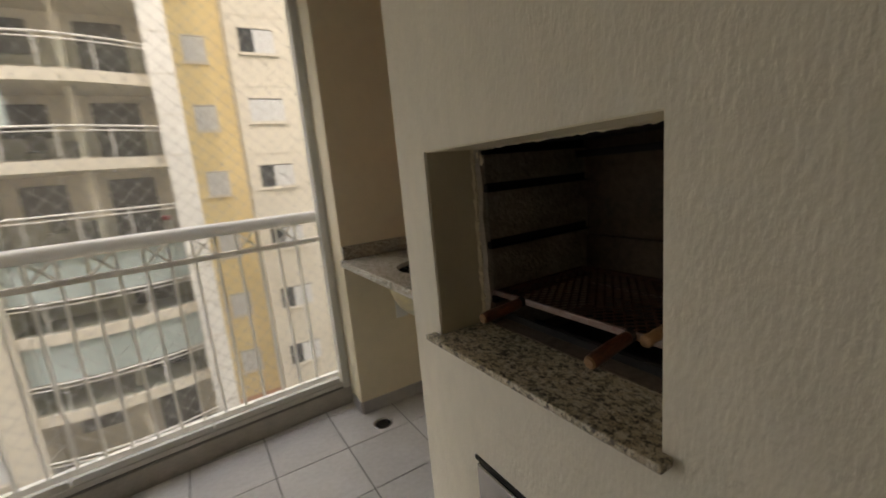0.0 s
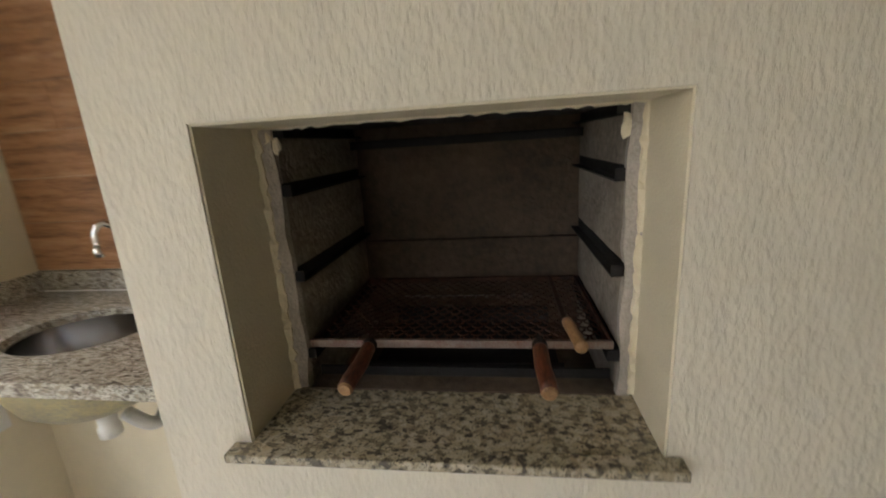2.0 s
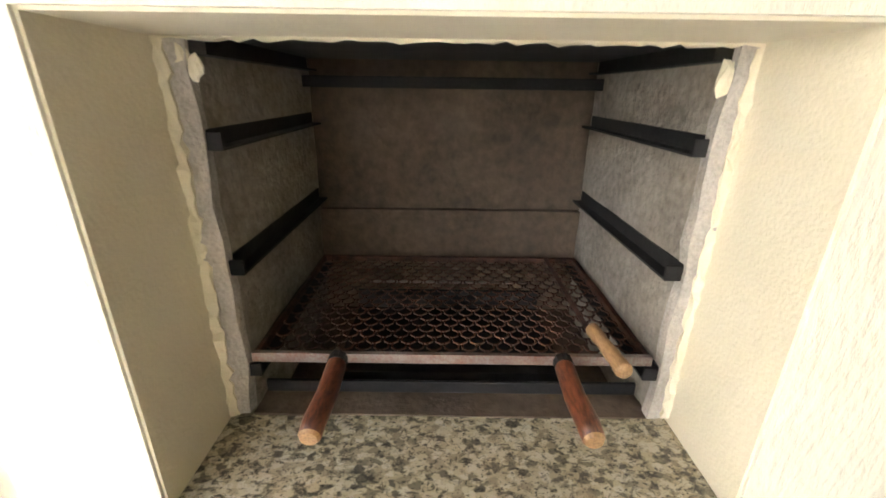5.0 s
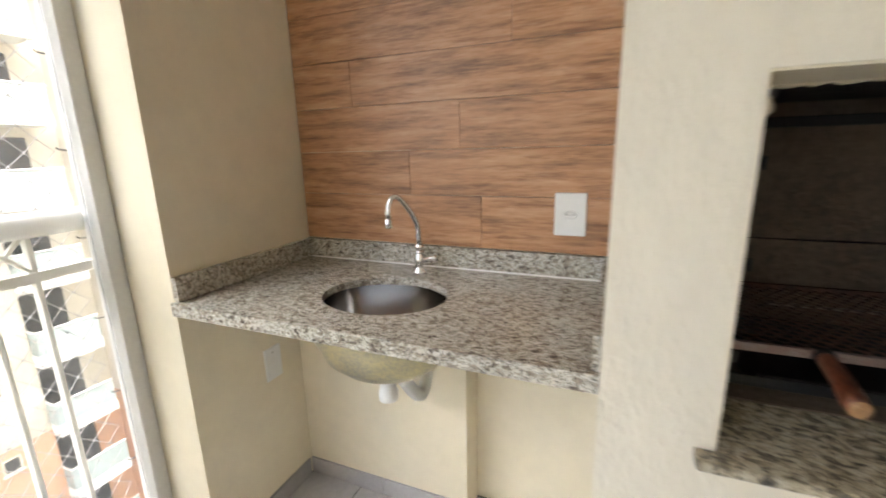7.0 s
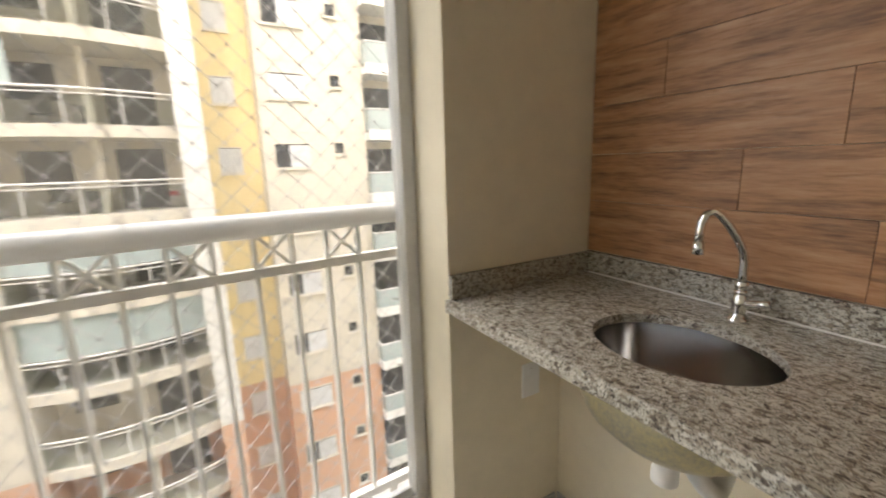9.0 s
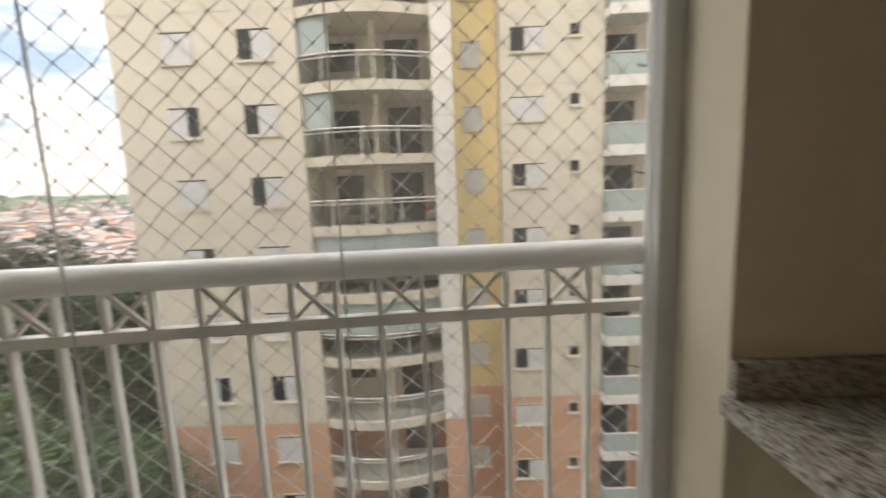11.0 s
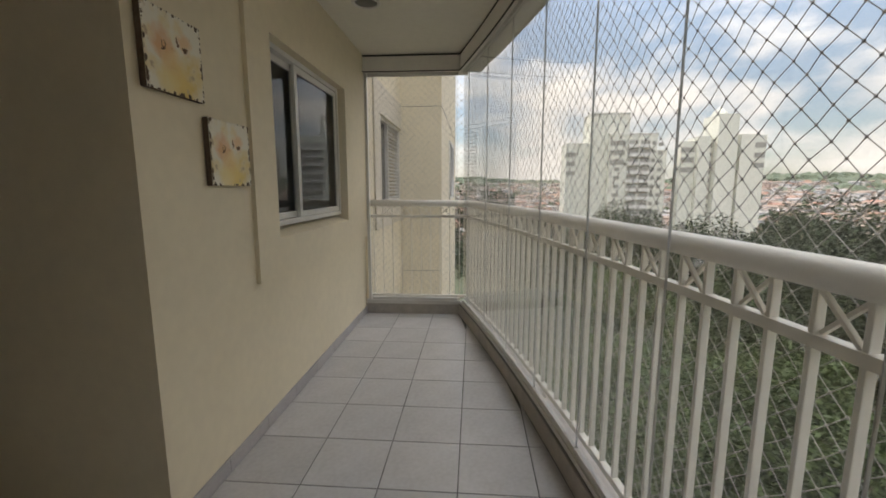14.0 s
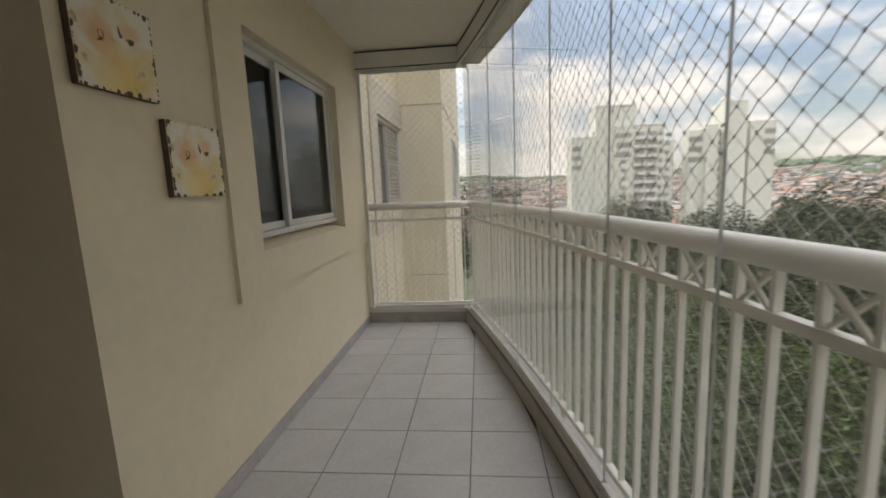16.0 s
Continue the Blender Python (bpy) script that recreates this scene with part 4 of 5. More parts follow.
# grate of expanded metal
def grate():
    e = thing("grill_grate", "rusty expanded-metal grill grate with two wooden handles", "grill grate", (0.70, 0.6525, 0.975))
    part("front_bar", box(0.0, 0.008, -0.264, 0.264, -0.001, 0.013, 0.001), M_bar, e, "pale worn steel front bar")
    part("back_bar", box(0.350, 0.358, -0.264, 0.264, -0.001, 0.010, 0.001), M_rust, e)
    part("side_bar", box(0.008, 0.350, 0.257, 0.264, -0.001, 0.010, 0.001), M_rust, e)
    part("side_bar", box(0.008, 0.350, -0.264, -0.257, -0.001, 0.010, 0.001), M_rust, e)
    part("cross_bar", box(0.255, 0.262, -0.150, 0.150, -0.006, -0.002, 0.0005), M_bar, e, "bare steel cross bar")
    bm = bmesh.new()
    cw, ch, r = 0.0245, 0.0160, 0.0016
    ny, nx = int(0.514 / cw), int(0.342 / ch)
    for i in range(nx):
        for j in range(ny + 1):
            y = -0.257 + (j + (0.5 if i % 2 else 0)) * cw
            x = 0.008 + i * ch
            for s in (-1, 1):
                y2 = y + s * cw / 2
                pts = [(x, y + s * cw * 0.12), (x + ch * 0.3, y + s * cw * 0.38), (x + ch * 0.7, y + s * cw * 0.40), (x + ch, y2 - s * cw * 0.12)]
                pts = [(px, min(0.257, max(-0.257, py)), 0.004) for px, py in pts]
                if pts[0][1] != pts[-1][1]:
                    add_tube(bm, pts, r, 4, False)
            if -0.257 < y < 0.257:
                add_rod(bm, (x, max(-0.257, y - cw * 0.14), 0.004), (x, min(0.257, y + cw * 0.14), 0.004), r, 4, None, False)
    part("mesh", bm, M_rust, e, "rusty expanded metal mesh")
    for y, rx in ((0.150, 0.0), (-0.145, 0.0)):
        tip = (-0.118, y + (0.004 if y > 0 else -0.004), -0.008)
        h = part("handle", tube([(0.0, y, 0.006), (-0.012, y, 0.004), (-0.06, y, -0.002), (-0.10, tip[1], -0.006), tip], [0.010, 0.0125, 0.0130, 0.0135, 0.0125], 14), M_redwood, e, "reddish stained wooden handle", True)
        part("end_cap", tube([tip, (tip[0] - 0.004, tip[1], tip[2] - 0.0005)], [0.0122, 0.0095], 14), M_bamboo, h, "pale end grain")
        part("ferrule", tube([(0.002, y, 0.006), (-0.010, y, 0.005)], 0.0128, 12), M_black_iron, h)


grate()
sk = thing("skewer", "flat steel skewer with a pale turned wooden handle", "skewer", (0.716, 0.456, 0.992))
part("blade", box(0.03, 0.32, -0.004, 0.004, -0.001, 0.001), M_rust, sk)
part("handle", tube([(0.035, 0.0, 0.010), (0.03, 0.0, 0.0102), (0.006, -0.002, 0.0105), (0.002, -0.002, 0.0105), (-0.032, -0.006, 0.0095), (-0.036, -0.006, 0.0095), (-0.060, -0.008, 0.009), (-0.064, -0.008, 0.009)], [0.006, 0.0098, 0.0102, 0.0088, 0.0104, 0.0092, 0.0112, 0.0095], 14), M_bamboo, sk, "pale turned wooden handle", True)

ash = thing("ash_door", "dark grey steel ash door on the barbecue front", "ash door", (0.55, 0.62, 0.44))
part("plate", box(-0.012, -0.0005, -0.20, 0.20, -0.16, 0.16, 0.003), M_steel, ash, "dark steel plate")
part("frame", boxes((-0.005, -0.0003, -0.215, 0.215, 0.161, 0.172), (-0.005, -0.0003, -0.215, 0.215, -0.172, -0.161)), M_black_iron, ash)
part("handle", tube([(-0.012, -0.05, 0.0), (-0.035, -0.05, 0.0), (-0.035, 0.05, 0.0), (-0.012, 0.05, 0.0)], 0.005, 8), M_black_iron, ash, "black bar handle")

# ---- sink niche ----
SX, SY, RX, RY, TOP = 0.935, 1.675, 0.150, 0.181, 0.90


def worktop():
    e = thing("worktop", "pale speckled granite worktop with a round sink cut-out", "worktop", (0.97, 1.64, TOP))
    bm = bmesh.new()
    n = 48
    x0, x1, y0, y1 = 0.700 - 0.97, 1.254 - 0.97, 1.103 - 1.64, 2.189 - 1.64
    cx, cy = SX - 0.97, SY - 1.64

    def ring(z, k):
        out = []
        for i in range(n):
            t = 2 * math.pi * i / n
            c, s = math.cos(t), math.sin(t)
            if k == 0:
                out.append(bm.verts.new((cx + RX * c, cy + RY * s, z)))
            else:
                fx = ((x1 - cx) / c if c > 0 else (x0 - cx) / c) if abs(c) > 1e-6 else 1e9
                fy = ((y1 - cy) / s if s > 0 else (y0 - cy) / s) if abs(s) > 1e-6 else 1e9
                f = min(fx, fy)
                out.append(bm.verts.new((cx + f * c, cy + f * s, z)))
        return out
    it, ot, ib, ob_ = ring(0, 0), ring(0, 1), ring(-0.022, 0), ring(-0.022, 1)
    for i in range(n):
        j = (i + 1) % n
        bm.faces.new((it[i], ot[i], ot[j], it[j]))
        bm.faces.new((ib[j], ob_[j], ob_[i], ib[i]))
        bm.faces.new((it[j], ib[j], ib[i], it[i]))
        bm.faces.new((ot[i], ob_[i], ob_[j], ot[j]))
    # square the two outer corners that a ring of points cuts off
    for sx_, sy_ in ((x0, y0), (x0, y1), (x1, y0), (x1, y1)):
        best = min(range(n), key=lambda i: (ot[i].co.x - sx_) ** 2 + (ot[i].co.y - sy_) ** 2)
        ot[best].co.x, ot[best].co.y = sx_, sy_
        ob_[best].co.x, ob_[best].co.y = sx_, sy_
    part("top", bm, M_granite, e)
    part("front_apron", box(x0 - 0.022, x0 - 0.0002, y0, y1, -0.036, 0.0005, 0.002), M_granite, e, "thick granite front edge")
    part("back_splash", box(x1 - 0.020, x1, y0 + 0.0005, y1 - 0.0005, 0.0006, 0.072, 0.002), M_granite, e, "low granite back splash")
    part("side_splash", box(x0 - 0.010, x1 - 0.0205, y1 - 0.018, y1, 0.0007, 0.070, 0.002), M_granite, e, "low granite side splash")
    part("side_splash", box(x0 - 0.010, x1 - 0.0205, y0, y0 + 0.014, 0.0007, 0.070, 0.002), M_granite, e, "low granite side splash")
    part("sealant", box(x1 - 0.0235, x1 - 0.0201, y0 + 0.02, y1 - 0.02, 0.0003, 0.004), M_white, e, "white sealant line")


worktop()
M_bowl_out = material("stained_steel_underside", (0.50, 0.47, 0.38), 0.42, metal=0.75, var=0.25, scale=14, hue=(0.62, 0.55, 0.30))
sk2 = thing("sink", "round undermounted stainless steel sink bowl", "sink", (SX, SY, TOP))
part("bowl", lathe([(0.1515, -0.0225), (0.150, -0.055), (0.146, -0.11), (0.134, -0.155), (0.108, -0.178), (0.055, -0.187), (0.022, -0.189)], 48, (0, 0, 0), 1.0, RY / RX), M_steel, sk2, "brushed steel inside of the bowl", True)
part("underside", lathe([(0.186, -0.0225), (0.184, -0.050), (0.176, -0.110), (0.154, -0.165), (0.118, -0.200), (0.055, -0.214), (0.022, -0.216)], 48, (-0.012, 0, 0), 1.0, 1.16), M_bowl_out, sk2, "glue-stained steel underside", True)
part("strainer", lathe([(0.024, -0.1880), (0.022, -0.185), (0.012, -0.187), (0.0005, -0.187)], 20), M_chrome, sk2, "", True)
trap = thing("sink_trap", "white plastic sink trap with a ribbed hose", "pipe", (SX - 0.012, SY, 0.686))
part("tailpiece", lathe([(0.030, 0.0), (0.030, -0.02), (0.024, -0.024), (0.024, -0.075), (0.028, -0.078), (0.028, -0.105), (0.020, -0.110), (0.0005, -0.110)], 24), M_pipe, trap, "", True)
hp, hr = [], []
for k in range(60):
    t = k / 59
    hp.append((0.02 + 0.165 * t, -0.045 - 0.02 * math.sin(math.pi * t), -0.05 - 0.085 * math.sin(math.pi * min(1, t * 1.15)) + 0.02 * t))
    hr.append(0.017 if k % 2 else 0.0205)
part("ribbed_hose", tube(hp, hr, 14), M_pipe, trap, "white ribbed flexible hose", True)
part("wall_collar", tube([(0.176, -0.045, -0.035), (0.211, -0.045, -0.035)], 0.028, 16), M_pipe, trap, "", True)

# tap
tap = thing("tap", "chrome swan-neck tap with a side lever", "tap", (1.166, 1.676, TOP))
part("base", lathe([(0.024, 0.0), (0.024, 0.004), (0.017, 0.008), (0.015, 0.020), (0.0165, 0.032), (0.0165, 0.052), (0.013, 0.058), (0.0125, 0.066), (0.0135, 0.070), (0.0005, 0.071)], 24), M_chrome, tap, "", True)
dx, dy = -0.84, 0.54
prof = [(0.0, 0.066), (0.0, 0.10), (0.0, 0.122), (0.006, 0.142), (0.024, 0.166), (0.047, 0.189), (0.068, 0.206), (0.086, 0.213), (0.101, 0.208), (0.111, 0.193), (0.114, 0.175), (0.114, 0.158)]
part("spout", tube([(dx * d * 0.92, dy * d * 0.92, 0.066 + (z - 0.066) * 1.28) for d, z in prof], 0.0092, 14), M_chrome, tap, "", True)
part("aerator", tube([(dx * 0.1049, dy * 0.1049, 0.186), (dx * 0.1049, dy * 0.1049, 0.158)], 0.0120, 16), M_chrome, tap, "", True)
part("collar", lathe([(0.0110, 0.074), (0.0145, 0.078), (0.0145, 0.086), (0.0110, 0.092)], 20), M_chrome, tap, "", True)
part("lever", tube([(0.0, -0.010, 0.040), (-0.004, -0.022, 0.043), (-0.008, -0.045, 0.050), (-0.012, -0.062, 0.054)], [0.010, 0.0095, 0.0075, 0.0085], 12), M_chrome, tap, "", True)

# socket plate on the planks
sock = thing("socket_plate", "white plastic wall socket plate on the wooden cladding", "socket", (1.246, 1.217, 1.094))
part("plate", box(-0.0085, -0.0002, -0.045, 0.045, -0.0635, 0.0635, 0.003), M_plastic, sock)
part("socket", lathe([(0.024, 0.0), (0.024, 0.003), (0.021, 0.0038), (0.019, 0.002), (0.0005, 0.002)], 28, (0, 0, 0), 0.55, 1.0), M_plastic, sock, "oval raised socket rim", True).matrix_local = pose(-0.0086, 0, 0, 0, -90, 0)
part("slot", boxes((-0.0112, -0.0107, -0.0125, -0.0085, -0.002, 0.002), (-0.0112, -0.0107, -0.002, 0.002, -0.004, 0.0), (-0.0112, -0.0107, 0.0085, 0.0125, -0.002, 0.002)), M_dim, sock, "dark socket holes")
blank = thing("blank_plate", "white blank wall plate under the worktop", "plate", (0.995, 2.19, 0.565))
part("plate", box(-0.037, 0.037, -0.007, -0.0002, -0.06, 0.06, 0.003), M_plastic, blank)
part("screw", lathe([(0.003, 0.0), (0.0005, 0.0012)], 8, (0, 0, 0)), M_steel, blank).matrix_local = pose(0, -0.0072, 0.04, 90, 0, 0)

# boxed-out wall below the worktop
chase = obj("wall_chase", box(1.135, 1.254, 1.51, 2.189, 0.0, 0.877), M_cream)
structure(chase, "cream boxed-out strip of wall below the worktop", "wall")

# floor drain
drain = thing("floor_drain", "round dark floor drain with a slotted cover", "floor drain", (0.74, 2.035, 0.0))
part("ring", lathe([(0.052, 0.0), (0.052, 0.003), (0.044, 0.004), (0.042, 0.001)], 28), M_steel, drain, "", True)
part("cover", lathe([(0.043, 0.0012), (0.0005, 0.0016)], 28), M_black_iron, drain)
for k in range(5):
    part("slot", box(-0.030 + 0.004 * abs(k - 2), 0.030 - 0.004 * abs(k - 2), -0.026 + 0.012 * k, -0.022 + 0.012 * k, 0.0019, 0.0026), M_steel, drain)

# ---- outside ----
def hill_z(d, a):
    """Ground height by distance and bearing: a garden terrace, a valley with the town, far wooded ridges."""
    z = -20.0
    z -= 6.0 * max(0.0, min(1.0, (d - 60) / 120))
    z += 24.0 * max(0.0, min(1.0, (d - 230) / 420)) ** 1.2
    z += 26.0 * max(0.0, min(1.0, (d - 620) / 500)) * (0.75 + 0.5 * noise.noise(Vector((math.cos(a) * 4, math.sin(a) * 4, 0.3))))
    z += 14.0 * max(0.0, min(1.0, (d - 1100) / 900)) * (0.6 + noise.noise(Vector((math.cos(a) * 9, math.sin(a) * 9, 2.3))))
    z += 1.8 * noise.noise(Vector((d * math.cos(a) * 0.012, d * math.sin(a) * 0.012, 1.0))) * min(1, d / 150)
    return z


def terrain():
    bm = bmesh.new()
    rs = [0.0, 8, 16, 30, 45, 60, 80, 105, 135, 170, 210, 250, 300, 360, 430, 500, 570, 640, 720, 800, 900, 1020, 1150, 1300, 1500, 1800, 2200, 2700, 3400, 4400]
    n = 120
    prev = None
    for r in rs:
        ring = [bm.verts.new((r * math.cos(2 * math.pi * k / n), r * math.sin(2 * math.pi * k / n), hill_z(r, 2 * math.pi * k / n))) for k in range(n)] if r else [bm.verts.new((0, 0, -20))]
        if prev:
            for k in range(n):
                j = (k + 1) % n
                bm.faces.new((prev[0], ring[k], ring[j]) if len(prev) == 1 else (prev[k], ring[k], ring[j], prev[j]))
        prev = ring
    g = obj("ground", bm, M_grass, smooth=True)
    structure(g, "green ground falling to a valley and wooded hills", "ground")


terrain()


def joined(name, verts, faces, mats, idx, label, category):
    me = bpy.data.meshes.new(name)
    me.from_pydata(verts, [], faces)
    for m in mats:
        me.materials.append(m)
    for f, i in zip(me.polygons, idx):
        f.material_index = i
    return tagged(new(name, me), label, category, "", "stuff")


def town():
    rnd = random.Random(11)
    V, F, I = [], [], []
    for _ in range(4200):
        d = 150 + 560 * rnd.random() ** 0.8
        a = radians(112 + 78 * rnd.random())
        x, y = d * math.cos(a), d * math.sin(a)
        if -190 < x < -140 and 20 < y < 110:
            continue
        z = hill_z(d, a) - 0.5
        w, l, h = 2.2 + 2.6 * rnd.random(), 2.8 + 3.2 * rnd.random(), 3.4 + 3.5 * (rnd.random() < 0.45) + rnd.random()
        t = rnd.random() * 3.14
        c, s = math.cos(t), math.sin(t)
        k = len(V)

        def P(u, v, q):
            return (x + u * c - v * s, y + u * s + v * c, z + q)
        V += [P(-w, -l, 0), P(w, -l, 0), P(w, l, 0), P(-w, l, 0), P(-w, -l, h), P(w, -l, h), P(w, l, h), P(-w, l, h)]
        F += [(k, k + 1, k + 5, k + 4), (k + 1, k + 2, k + 6, k + 5), (k + 2, k + 3, k + 7, k + 6), (k + 3, k, k + 4, k + 7)]
        I += [0] * 4
        k = len(V)
        o, rh = 0.4, 0.4 + 1.4 * rnd.random()
        V += [P(-w - o, -l - o, h), P(w + o, -l - o, h), P(w + o, l + o, h), P(-w - o, l + o, h), P(0, -l - o, h + rh), P(0, l + o, h + rh)]
        F += [(k, k + 3, k + 5, k + 4), (k + 1, k + 4, k + 5, k + 2), (k, k + 4, k + 1), (k + 2, k + 5, k + 3)]
        I += [1] * 4
    joined("town_houses", V, F, [M_houses, M_roofs], I, "dense far town of small pale and terracotta houses", "houses")


town()


def clumps(name, count, place, size, mat, label, seed):
    """Far woods: many rough leafy clumps in one mesh."""
    rnd = random.Random(seed)
    V, F = [], []
    ico = bmesh.new()
    bmesh.ops.create_icosphere(ico, subdivisions=2, radius=1)
    base = [v.co.copy() for v in ico.verts]
    tri = [tuple(v.index for v in f.verts) for f in ico.faces]
    ico.free()
    for _ in range(count):
        p = place(rnd)
        if p is None:
            continue
        r = size * (0.6 + 0.8 * rnd.random())
        k = len(V)
        sd = Vector((rnd.random() * 50, 0, 0))
        for c in base:
            q = 1 + 0.55 * noise.noise(c * 2.1 + sd)
            V.append((p[0] + c.x * r * q, p[1] + c.y * r * q, p[2] + c.z * r * q * 0.8))
        F += [(k + a, k + b, k + c) for a, b, c in tri]
    joined(name, V, F, [mat], [0] * len(F), label, "trees")


def far_place(rnd):
    d = 540 + 960 * rnd.random()
    a = radians(105 + 95 * rnd.random())
    return (d * math.cos(a), d * math.sin(a), hill_z(d, a) + 1)


def town_place(rnd):
    d = 110 + 480 * rnd.random()
    a = radians(108 + 85 * rnd.random())
    return (d * math.cos(a), d * math.sin(a), hill_z(d, a) + 2)


clumps("far_woods", 1500, far_place, 9.0, M_haze_woods, "woods on the far hills, their green paled with painted haze", 21)
clumps("town_trees", 2000, town_place, 4.5, M_foliage2, "green trees between the far houses", 22)


def leafy_tree(seed, height, spread, leaves, mat, size, label, base):
    rnd = random.Random(seed)
    e = thing("tree", label, "tree", base, "garden trees")
    bm = bmesh.new()
    tr = height * 0.45
    add_tube(bm, [(0, 0, 0), (0.1, 0.05, tr * 0.5), (0.0, 0.2, tr), (0.1, 0.1, height * 0.7)], [0.32, 0.25, 0.2, 0.08], 8)
    cents = []
    for k in range(13):
        a, q = k * 2.4 + rnd.random(), (k + 0.5) / 13
        rr = spread * (0.3 + 0.62 * math.sin(math.pi * min(1, 0.25 + q * 0.75))) * (0.55 + 0.6 * rnd.random())
        zz = height * (0.42 + 0.5 * q)
        c = Vector((rr * math.cos(a), rr * math.sin(a), zz))
        cents.append((c, spread * (0.30 + 0.22 * rnd.random())))
        add_tube(bm, [(0, 0.1, tr * (0.7 + 0.5 * q)), c * 0.55 + Vector((0, 0, tr * 0.35)), c], [0.10, 0.06, 0.025], 5)
    part("trunk", bm, M_bark, e, "", True)
    V, F = [], []
    for _ in range(leaves):
        c, r = cents[rnd.randrange(len(cents))]
        d = Vector((rnd.gauss(0, 1), rnd.gauss(0, 1), rnd.gauss(0, 0.75)))
        p = c + d.normalized() * r * (0.55 + 0.5 * rnd.random() ** 0.6)
        u = Vector((rnd.gauss(0, 1), rnd.gauss(0, 1), rnd.gauss(0, 0.5))).normalized()
        v = u.orthogonal().normalized()
        v.rotate(Matrix.Rotation(rnd.random() * 6.28, 3, u))
        s = size * (0.6 + 0.8 * rnd.random())
        k = len(V)
        V += [p - u * s, p + v * s * 0.42, p + u * s, p - v * s * 0.42]
        F.append((k, k + 1, k + 2, k + 3))
    me = bpy.data.meshes.new("crown")
    me.from_pydata(V, [], F)
    me.materials.append(mat)
    o = new("crown", me)
    o.parent = e
    return e


proto = leafy_tree(1, 12.5, 4.6, 17000, M_foliage, 0.135, "broad leafy green tree in the garden below", (-16, 10.5, -20))
dark = leafy_tree(2, 15.0, 5.2, 17000, M_foliage2, 0.15, "tall dark green garden tree", (-24, 21, -20))
small = leafy_tree(3, 7.5, 3.2, 10000, M_foliage, 0.11, "low bright green garden tree", (-9, 9.5, -20))
rnd = random.Random(9)
for src, pts in ((proto, [(-22, 13), (-27, 17), (-34, 21), (-19, 17), (-41, 26), (-30, 12), (-46, 17), (-14, 15.5)]),
                 (dark, [(-31, 27), (-38, 33), (-28, 33), (-20, 25.5), (-46, 38), (-36, 40), (-31, 41), (-52, 30), (-60, 22), (-58, 12), (-62, 4), (-54, 46), (-16.5, 20.5), (-21, 30), (-66, 50), (-72, 28), (-72, 14)]),
                 (small, [(-13, 12), (-17, 13.5), (-20, 10), (-25, 13), (-11, 7), (-16, 7.5)])):
    for x, y in pts:
        k = 0.85 + 0.3 * rnd.random()
        if src is dark and x < -44:
            k *= 1.28
        elif src is dark:
            k *= 1.05
        o = copy_thing(src, pose(x, y, hill_z(math.hypot(x, y), math.atan2(y, x)) - 0.2, 0, 0, 360 * rnd.random()) @ Matrix.Scale(k, 4))
        o.scale = (k, k, k)


for x, y, k in ((-33, 31, 1.34), (-29, 25, 1.12), (-40, 31, 1.2)):
    o = copy_thing(dark, pose(x, y, -20.2, 0, 0, 70 * k * 3) @ Matrix.Scale(k, 4))
    o.scale = (k, k, k)


def near_house(x, y, w, l, h, turn):
    """A low house among the trees, with a ridged roof of orange tiles."""
    z = hill_z(math.hypot(x, y), math.atan2(y, x)) - 0.3
    e = thing("house", "white house with an orange tiled roof among the trees", "house", (x, y, z), "houses below")
    e.rotation_euler = (0, 0, radians(turn))
    part("wall", box(-w, w, -l, l, 0, h), M_fwhite, e)
    bm = bmesh.new()
    o, rh = 0.5, 2.0
    n = 16
    for s in (-1, 1):
        for k in range(n):
            y0, y1 = -l - o + (2 * l + 2 * o) * k / n, -l - o + (2 * l + 2 * o) * (k + 0.94) / n
            v = [bm.verts.new(c) for c in ((s * (w + o), y0, h - 0.2), (s * (w + o), y1, h - 0.2), (0, y1, h + rh), (0, y0, h + rh),
                                           (s * (w + o), y0, h - 0.05), (s * (w + o), y1, h - 0.05), (0, y1, h + rh + 0.15), (0, y0, h + rh + 0.15))]
            for q in ((0, 1, 2, 3), (4, 7, 6, 5), (0, 4, 5, 1), (1, 5, 6, 2), (2, 6, 7, 3), (3, 7, 4, 0)):
                bm.faces.new([v[i] for i in q])
    bmesh.ops.recalc_face_normals(bm, faces=bm.faces)
    part("roof", bm, M_roof_tile, e, "orange clay tile roof")
    for k in (-1, 1):
        part("window", box(w - 0.02, w + 0.03, k * l * 0.5 - 0.6, k * l * 0.5 + 0.6, h * 0.4, h * 0.4 + 1.2), M_fglass, e)


M_roof_tile = material("orange_clay_tile", (0.55, 0.19, 0.085), 0.85, var=0.2, scale=0.8)
near_house(-97, 72, 6, 7, 9.5, 35)
near_house(-112, 66, 5, 6, 8.0, 10)
near_house(-84, 74, 5, 6, 7.5, 60)


# ---- the apartment block across ----
FH, K0, K1 = 2.8, -8, 6


